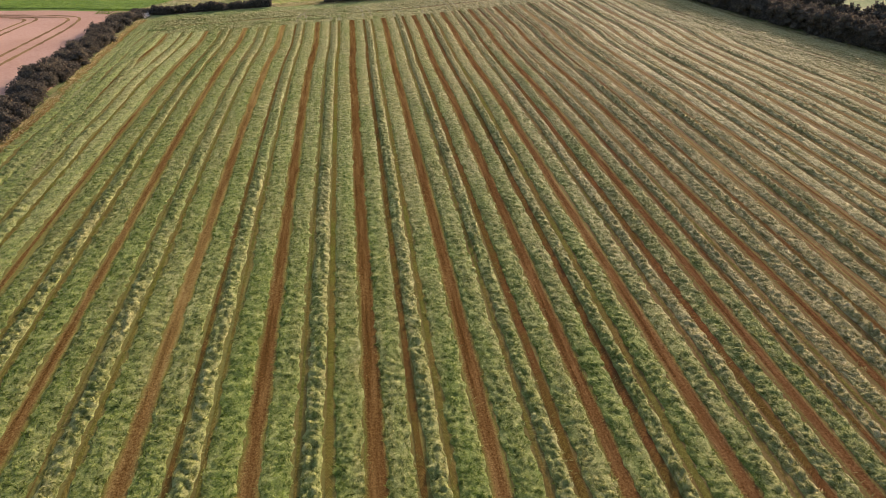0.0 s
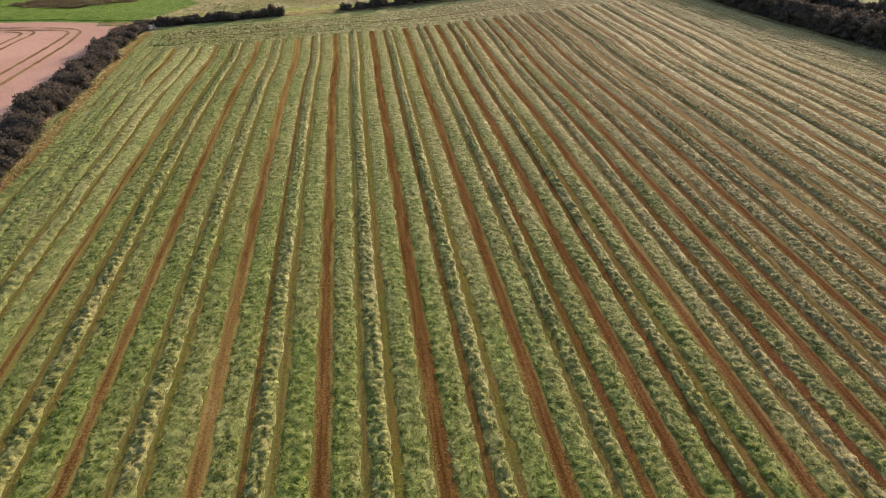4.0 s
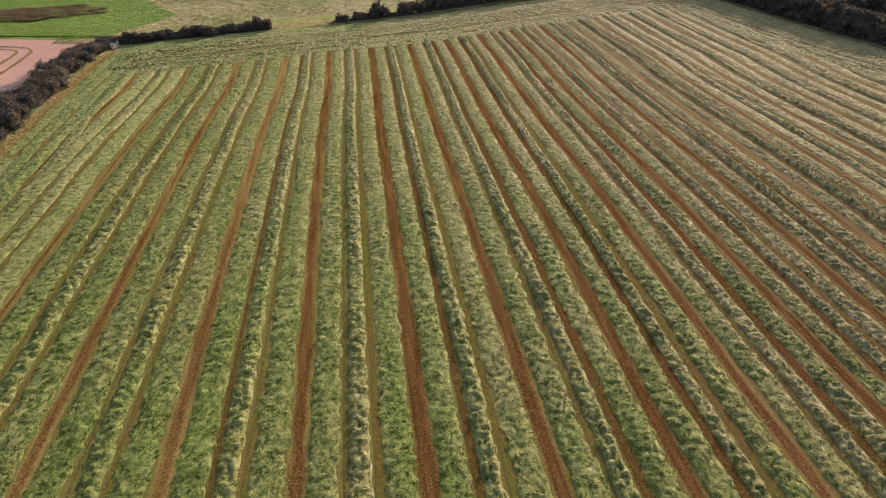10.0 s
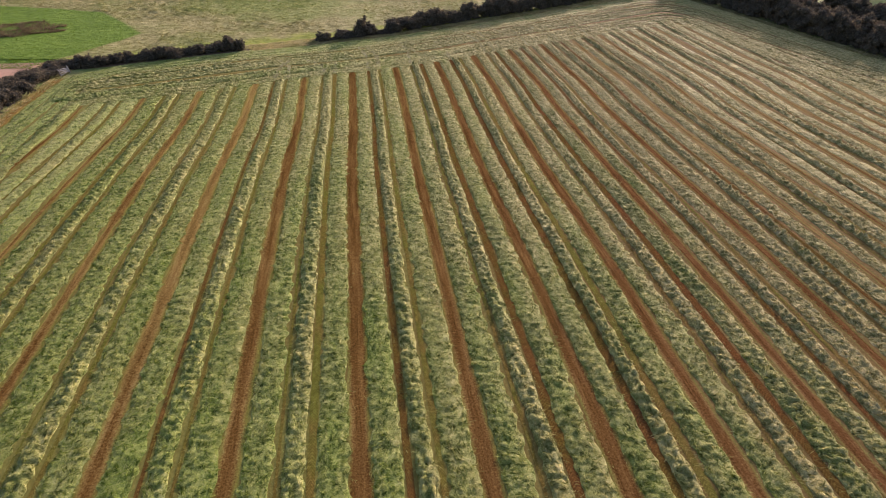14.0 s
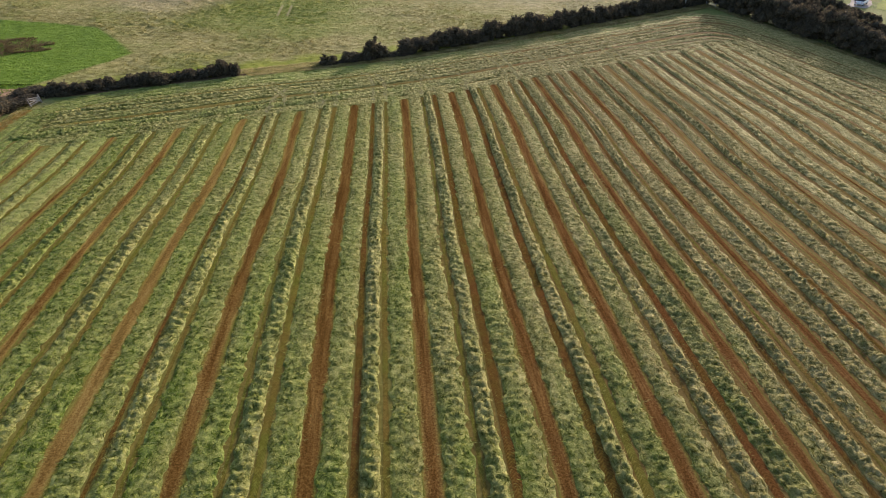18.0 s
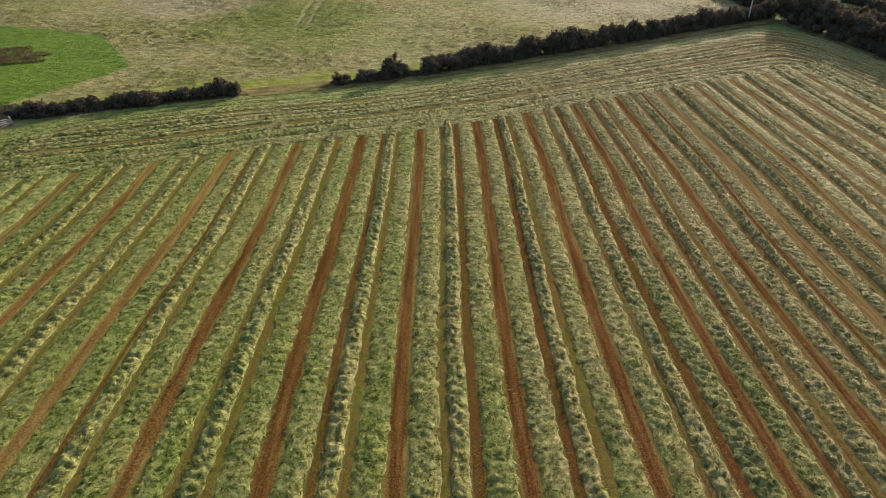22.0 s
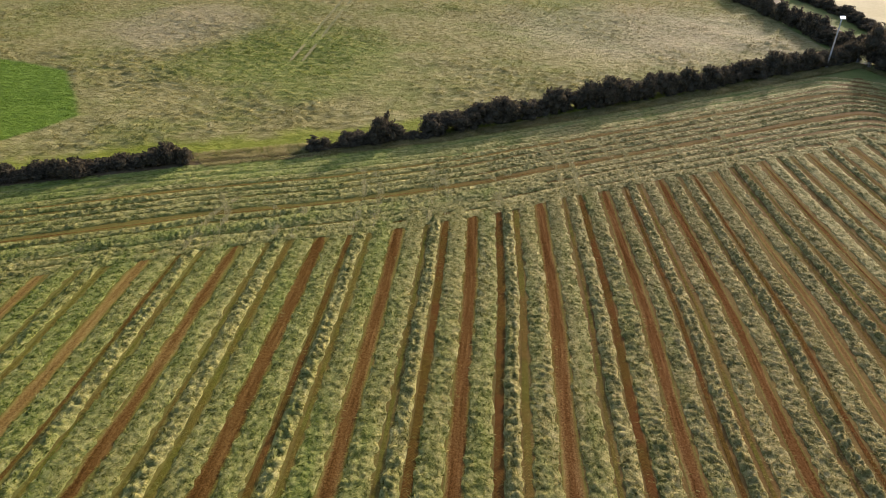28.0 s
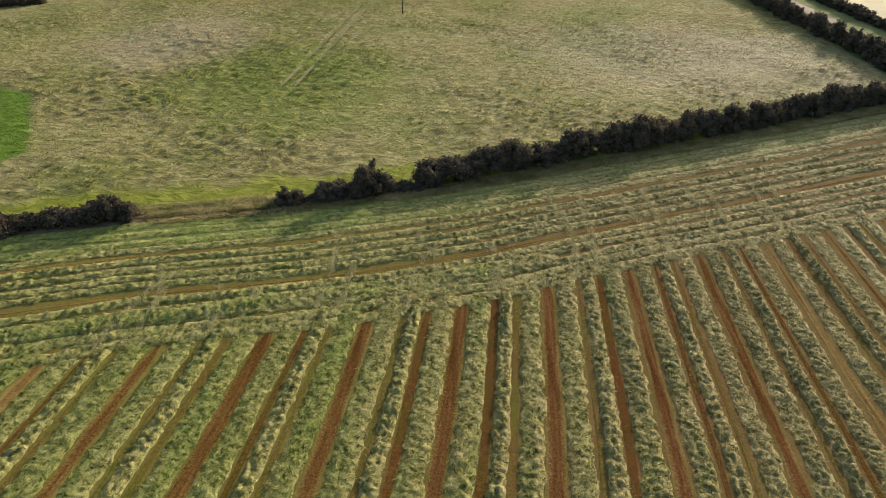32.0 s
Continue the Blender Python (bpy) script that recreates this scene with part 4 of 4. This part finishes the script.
def meadow():
    xs, ys = np.arange(-78, 74, 0.42), np.arange(112, 214, 0.42)
    gx, gy = np.meshgrid(xs, ys)
    off = gy - far_y(gx)
    z = gz(gx, gy) + (vnoise(gx / 7, gy / 7, 3) - 0.5) * 0.25 * np.clip((off - 2) / 6, 0, 1) + 0.04 + tussocks(gx, gy)
    out = (off < 2.0) | ((gx < -41) & (gy < 126.5)) | (gx > 72.4 - 0.05 * (gy - 190))
    f = grid_faces(len(ys), len(xs))
    f = f[~out.ravel()[f].any(1)]
    used, f = np.unique(f, return_inverse=True)
    v = np.stack([gx.ravel(), gy.ravel(), z.ravel()], 1)[used]
    tagged(new("meadow_sward", mesh_of("meadow_sward", v, f.reshape(-1, 4), M_MEADOW)), "uneven matted meadow grass in dry tussocks", "meadow grass", kind="stuff")
    r = np.random.default_rng(77)
    k = 230000
    x, y = r.uniform(-75, 72, k), 122 + 140 * r.random(k) ** 1.5
    hgt = tussocks(x, y)
    keep = (y > far_y(x) + 2.2) & ((x > -47) | (y > 127)) & (r.random(k) < np.clip(0.35 + 3.0 * hgt, 0, 1))
    x, y, hgt = x[keep], y[keep], hgt[keep]
    lift = hgt + (vnoise(x / 7, y / 7, 3) - 0.5) * 0.25 * np.clip((y - far_y(x) - 2) / 6, 0, 1)
    tufts("meadow_grass", x, y, np.where(y < far_y(x) + 6.5, 0.12, 0.14 + 0.8 * hgt), 0.06, 78, M_TUSSOCK, "rough meadow grass with dry straw heads", "meadow grass", lift, 0.5)


meadow()


def verge(x0, x1, n, inset0, inset1, h, seed):
    r = np.random.default_rng(seed)
    t, d = r.uniform(x0, x1, n), r.uniform(inset0, inset1, n)
    tufts("verge_grass", t - 0.48 * d, far_y(t) + 0.88 * d, h, 0.045, seed, M_DRY, "tall dry grass and weeds at the hedge foot", "verge grass")


ribbon("hedge_foot", [along_far(x, -0.25) for x in np.arange(-35.5, 77, 2.0)], 1.5, 0.03, M_FOOT, "brown bare earth and dead leaves under the hedge", 420, 0.35)
ribbon("hedge_foot", [(float(west_x(y)) + 0.7, y) for y in np.arange(-30, 119, 3.0)], 1.7, 0.03, M_OCHRE, "orange bare earth along the foot of the hedge", 421, 0.5)
# wisps dropped on the bare strips, most of them along the edges
wx, wy = [], []
r_ = np.random.default_rng(87)
for line, width, _ in STRIPS[:-2] + TRACKS:
    p, t_ = resample(line, 0.05)
    i = r_.integers(0, len(p), int(t_[-1] * (9 if width > 0.7 else 6)))
    i = i[r_.random(len(i)) < np.clip(2.2 * vnoise(t_[i] / 1.3, 0 * t_[i] + p[0, 0], 31) - 0.5, 0.08, 1)]
    side = np.sign(r_.uniform(-1, 1, len(i))) * width * 0.5 * np.clip(1.02 - np.abs(r_.normal(0, 0.22, len(i))), 0, 1)
    wx.append(p[i, 0] + side)
    wy.append(p[i, 1])
tufts("stray_grass", np.concatenate(wx), np.concatenate(wy), 0.10, 0.016, 88, M_STRAY, "stray wisps of cut grass on bare soil", "cut grass", 0.02, 1.1)
verge(-15, 75, 20000, -1.1, 0.9, 0.5, 81)
verge(-16, -4, 1800, 0.2, 2.6, 0.42, 82)
r_ = np.random.default_rng(83)
vy_ = r_.uniform(35, 122, 6000)
tufts("verge_grass", west_x(vy_) - 0.4 + 1.3 * r_.random(6000) ** 1.5, vy_, 0.22, 0.045, 84, M_DRY, "pale dry grass fringe along the hedge", "verge grass")
vy_ = r_.uniform(60, 182, 9000)
tufts("verge_grass", east_x(vy_) + r_.uniform(-1.2, 0.5, 9000), vy_, 0.4, 0.05, 85, M_DRY, "shaded rough grass at the hedge foot", "verge grass")
a_, q_ = r_.uniform(0, 2 * np.pi, 7000), np.sqrt(r_.random(7000))
q_ = q_ + 0.25 * (vnoise(q_ * 5 * np.cos(a_) + 9, q_ * 5 * np.sin(a_) + 9, 6) - 0.5)
clump_ = vnoise(q_ * 8 * np.cos(a_) + 20, q_ * 5 * np.sin(a_) + 20, 4) > 0.16
a_, q_ = a_[clump_], q_[clump_]
tufts("rush_patch", -57.0 + 10 * q_ * np.cos(a_) * (0.7 + 0.6 * vnoise(2 * np.cos(a_) + 5, 2 * np.sin(a_) + 5, 1)), 142.6 + 5.8 * q_ * np.sin(a_) * (0.6 + 0.8 * vnoise(3 * np.cos(a_) + 5, 3 * np.sin(a_) + 5, 2)) + 2.0 * q_ * np.cos(a_), 0.6, 0.06, 86, M_RUSH, "brown rushes in a damp hollow of grass", "rushes")

# ---- tramlines in the stubble field, and the faint track across the meadow ----
for pts in ([(-46.6, -30), (-46.8, 105), (-47.4, 114), (-48.2, 119.5), (-53.5, 121), (-75, 120.4)],
            [(-48.5, -30), (-49.0, 98), (-49.2, 114), (-49.8, 118.4), (-53.5, 119.3), (-75, 118.7)],
            [(-55.2, -30), (-55.3, 111), (-54.6, 115), (-55.2, 118.6), (-60, 119.2)],
            [(-57.0, -30), (-56.8, 110), (-56.2, 115), (-57.0, 117.4), (-60, 117.8)]):
    ribbon("tramline", smooth_pts(pts), 0.55, 0.02, M_RUT, "brown wheel tramline in pale stubble", 400, 0.3)
for dx in (0.0, 1.8):
    ribbon("meadow_track", smooth_pts([(-15.6 + dx, 168), (-15.9 + dx, 180), (-16.8 + dx, 205), (-17.5 + dx, 235)]), 0.42, 0.12, M_FLAT, "faint pale wheel track in meadow grass", 410, 0.4)

ribbon("lane", smooth_pts([(99.5, 60), (88.0, 126), (82.4, 172), (81.6, 200), (83.0, 222), (80.6, 256), (78.5, 330)]), 3.4, 0.04, M_RUT_PALE, "narrow earth lane between two hedges", 433, 0.15)

# ---- posts, lamp, gates ----
def tube(bm, r0, r1, h, at=(0, 0, 0), seg=12, rot=None):
    bmesh.ops.create_cone(bm, cap_ends=True, segments=seg, radius1=r0, radius2=r1, depth=h,
                          matrix=Matrix.Translation(at) @ (rot or Matrix.Identity(4)) @ Matrix.Translation((0, 0, h / 2)))
    return bm


M_STEEL, _n, _l, _b = mat("galvanised_steel", 0.55, 0.4)
_b.inputs["Metallic"].default_value = 0.8
_v = _n.new("ShaderNodeTexCoord").outputs["Object"]
_r = ramp(_n, [(0.3, (0.42, 0.43, 0.44)), (0.7, (0.62, 0.63, 0.64))])
_l.new(noise_node(_n, _l, _v, 3.0).outputs["Fac"], _r.inputs[0])
_l.new(_r.outputs[0], _b.inputs["Base Color"])
M_WHITE = surface_mat("white_painted_panel", [(0.3, (0.74, 0.75, 0.76)), (0.7, (0.86, 0.86, 0.85))], 8.0, 1.0, [(0.4, (0.76, 0.77, 0.78)), (0.6, (0.84, 0.84, 0.83))], 0.5, 0.1, 0.01, None, 0.3)
M_ROOF = surface_mat("brown_roof_tiles", [(0.3, (0.14, 0.065, 0.045)), (0.7, (0.26, 0.13, 0.09))], 6.0, 0.6, [(0.4, (0.16, 0.08, 0.055)), (0.6, (0.24, 0.125, 0.09))], 0.5)
M_LAMP, _n, _l, _b = mat("glowing_lamp_lens", 0.3, 0.5)
_b.inputs["Base Color"].default_value = (0.85, 0.85, 0.82, 1)
# emission added to give the lamp head its bright white look
_b.inputs["Emission Color"].default_value = (1.0, 0.98, 0.94, 1)
_b.inputs["Emission Strength"].default_value = 0.9
M_BRICK = surface_mat("brick_wall", [(0.3, (0.15, 0.075, 0.05)), (0.7, (0.30, 0.17, 0.12))], 9.0, 0.7, [(0.4, (0.18, 0.095, 0.065)), (0.6, (0.27, 0.155, 0.11))], 0.5, 0.3, 0.01)
M_TYRE = surface_mat("tyre_rubber", [(0.3, (0.02, 0.02, 0.02)), (0.7, (0.05, 0.05, 0.05))], 12.0, 1.0, [(0.4, (0.025, 0.025, 0.025)), (0.6, (0.045, 0.045, 0.045))], 0.5)
M_BLUE = surface_mat("pale_blue_car_paint", [(0.3, (0.34, 0.48, 0.62)), (0.7, (0.40, 0.54, 0.68))], 8.0, 1.0, [(0.4, (0.35, 0.49, 0.63)), (0.6, (0.39, 0.53, 0.67))], 0.5, 0.05, 0.005, None, 0.25)
M_RED = surface_mat("red_light_lens", [(0.3, (0.40, 0.02, 0.02)), (0.7, (0.5, 0.04, 0.03))], 8.0, 1.0, [(0.4, (0.42, 0.02, 0.02)), (0.6, (0.48, 0.04, 0.03))], 0.5, 0.05, 0.005, None, 0.2)
M_LAWN = surface_mat("garden_lawn", [(0.3, (0.14, 0.18, 0.03)), (0.7, (0.32, 0.34, 0.08))], 4.0, 0.3, [(0.4, (0.18, 0.22, 0.04)), (0.6, (0.30, 0.31, 0.08))], 0.5, 0.9, 0.08)
M_DRIVE = surface_mat("gravel_drive", [(0.3, (0.24, 0.21, 0.18)), (0.7, (0.44, 0.40, 0.35))], 11.0, 0.5, [(0.4, (0.28, 0.25, 0.21)), (0.6, (0.40, 0.36, 0.31))], 0.5, 0.8, 0.03)
M_GLASS, _n, _l, _b = mat("window_glass", 0.05, 0.6)
_b.inputs["Base Color"].default_value = (0.03, 0.035, 0.04, 1)


def lamp_post(x, y):
    z = float(gz(x, y))
    root = empty("lamp_post", (x, y, z), "tall pale lamp post rising out of the hedge", "lamp post")
    part("pole", tube(bmesh.new(), 0.14, 0.09, 7.6), M_STEEL, root)
    part("base_collar", tube(bmesh.new(), 0.2, 0.16, 0.5), M_STEEL, root)
    tilt = Matrix.Rotation(radians(40), 4, "X")
    part("bracket", box_bm(bmesh.new(), 0.08, 0.5, 0.08, (0, -0.1, 7.55)), M_STEEL, root)
    head = part("lamp_head", box_bm(bmesh.new(), 0.85, 0.62, 0.09, (0, -0.15, 7.8), tilt, 0.02), M_WHITE, root, "white flat lamp head")
    part("lens", box_bm(bmesh.new(), 0.75, 0.52, 0.02, Matrix.Translation((0, -0.15, 7.8)) @ tilt @ Vector((0, 0, 0.058)), tilt), M_LAMP, head, "pale glowing lens")


lamp_post(68.2, 178.75)


def field_pole(x, y):
    root = empty("wooden_pole", (x, y, float(gz(x, y)) - 0.02), "thin dark wooden pole standing in the meadow", "pole")
    part("pole", tube(bmesh.new(), 0.12, 0.09, 7.5), M_TWIG, root)
    part("crossarm", box_bm(bmesh.new(), 1.2, 0.09, 0.1, (0, 0.1, 7.1)), M_TWIG, root)


field_pole(-7.2, 217.4)


def wooden_gate(x, y, turn, size=0.62):
    root = empty("field_gate", (x, y, float(gz(x, y)) - 0.05), "broken weathered wooden gate leaning in a hedge end", "gate")
    root.rotation_euler = (radians(-14), 0, radians(turn))
    root.scale = (size, size, size)
    for px in (0.0, 2.3):
        part("post", box_bm(bmesh.new(), 0.14, 0.14, 1.4, (px, 0, 0.7), None, 0.015), M_WOOD, root)
    for i in range(4):
        part("rail", box_bm(bmesh.new(), 2.5, 0.05, 0.12, (1.15, 0.08, 0.35 + 0.27 * i), Matrix.Rotation(radians(-6 + 5 * i), 4, "Y"), 0.01), M_WOOD, root)
    part("brace", box_bm(bmesh.new(), 2.4, 0.05, 0.12, (1.2, 0.14, 0.75), Matrix.Rotation(radians(24), 4, "Y"), 0.01), M_WOOD, root, "slanting loose timber")


wooden_gate(-37.0, 118.0, 72, 0.72)


def metal_gate(x, y, turn):
    root = empty("field_gate", (x, y, float(gz(x, y)) - 0.03), "grey metal bar gate at the hedge corner", "gate")
    root.rotation_euler = (0, 0, radians(turn))
    root.scale = (0.7, 0.7, 0.7)
    for px in (0.0, 3.4):
        part("post", tube(bmesh.new(), 0.06, 0.06, 1.35, (px, 0, 0)), M_STEEL, root)
    for i in range(5):
        part("bar", tube(bmesh.new(), 0.025, 0.025, 3.4, (0, 0, 0.3 + 0.22 * i), 8, Matrix.Rotation(radians(90), 4, "Y")), M_STEEL, root)


metal_gate(74.4, 181.9, -60)


# ---- houses beyond the lane ----
def house(x, y, turn, w, d, h, wall, label):
    root = empty("house", (x, y, float(gz(x, y)) - 0.3), label, "house", "houses beyond the lane")
    root.rotation_euler = (0, 0, radians(turn))
    part("wall", box_bm(bmesh.new(), w, d, h, (0, 0, h / 2)), wall, root)
    bm = bmesh.new()
    e, rise = 0.45, d * 0.36
    pts = [(-w / 2 - e, -d / 2 - e, h - 0.15), (w / 2 + e, -d / 2 - e, h - 0.15), (w / 2 + e, d / 2 + e, h - 0.15), (-w / 2 - e, d / 2 + e, h - 0.15), (-w / 2 - e, 0, h + rise), (w / 2 + e, 0, h + rise)]
    vs = [bm.verts.new(p) for p in pts]
    for f in ((0, 1, 5, 4), (2, 3, 4, 5), (0, 4, 3), (1, 2, 5), (0, 3, 2, 1)):
        bm.faces.new([vs[i] for i in f])
    roof = part("roof", bm, M_ROOF, root, "brown tiled gable roof")
    part("chimney", box_bm(bmesh.new(), 0.7, 0.6, 1.6, (w * 0.3, 0.1, h + rise + 0.3), None, 0.03), M_ROOF, roof)
    for sx in (-0.3, 0.0, 0.3):
        for zz in (1.5, 4.0):
            if zz + 0.8 < h:
                win = part("window", box_bm(bmesh.new(), 1.2, 0.08, 1.2, (sx * w, -d / 2 - 0.03, zz), None, 0.02), M_WHITE, root, "white framed window")
                part("pane", box_bm(bmesh.new(), 1.0, 0.03, 1.0, (sx * w, -d / 2 - 0.075, zz)), M_GLASS, win)
    part("door", box_bm(bmesh.new(), 0.95, 0.08, 2.05, (w * 0.15, -d / 2 - 0.03, 1.03), None, 0.02), M_WOOD, root)


house(116, 207, 66, 12, 7.5, 4.6, M_BRICK, "brick house with a brown tiled roof")
house(128, 186, 80, 10, 7.0, 4.2, M_BRICK, "brick house with a brown tiled roof beside gardens")
ribbon("lawn", [(113, 177), (117, 182), (121, 186), (126, 190)], 4.0, 0.05, M_LAWN, "sunlit yellow-green garden lawn", 430, 0.1)
ribbon("driveway", [(108, 180), (112, 184), (116, 190)], 4.0, 0.07, M_DRIVE, "pale gravel driveway between house and lawn", 431, 0.1)


def parked_car(x, y, turn, paint, label):
    root = empty("car", (x, y, float(gz(x, y)) + 0.07), label, "car", "parked cars")
    root.rotation_euler = (0, 0, radians(turn))
    body = bmesh.new()
    box_bm(body, 4.2, 1.72, 0.62, (0, 0, 0.62), None, 0.14)
    part("body", body, paint, root)
    cabin = bmesh.new()
    box_bm(cabin, 2.3, 1.5, 0.56, (-0.2, 0, 1.18), None, 0.05)
    for v in cabin.verts:
        if v.co.z > 1.2:
            v.co.x, v.co.y = -0.2 + (v.co.x + 0.2) * 0.72, v.co.y * 0.86
    part("cabin_glass", cabin, M_GLASS, root, "dark car windows")
    part("roof", box_bm(bmesh.new(), 1.66, 1.28, 0.06, (-0.2, 0, 1.475), None, 0.02), paint, root)
    for sx in (-1.3, 1.3):
        for sy in (-0.8, 0.8):
            rot = Matrix.Rotation(radians(90), 4, "X")
            wheel = part("wheel", tube(bmesh.new(), 0.31, 0.31, 0.2, (sx, sy + 0.1, 0.31), 14, rot), M_TYRE, root)
            part("rim", tube(bmesh.new(), 0.19, 0.19, 0.215, (sx, sy + 0.1075, 0.31), 12, rot), M_STEEL, wheel)
    for sy in (-0.6, 0.6):
        part("headlight", box_bm(bmesh.new(), 0.06, 0.32, 0.14, (2.09, sy, 0.70), None, 0.02), M_WHITE, root)
        part("tail_light", box_bm(bmesh.new(), 0.05, 0.26, 0.16, (-2.09, sy, 0.74), None, 0.02), M_RED, root)


parked_car(110.8, 182.6, 40, M_WHITE, "white car parked on a gravel drive")
parked_car(113.6, 187.4, 62, M_BLUE, "pale blue car parked on a gravel drive")
hedge("bush", [(-86, 201), (-76, 209)], 4.0, wavy(2.4, 0.4, 4, 12), "dark bushes at the far meadow edge", "bush", 1000, 0.09, 91)
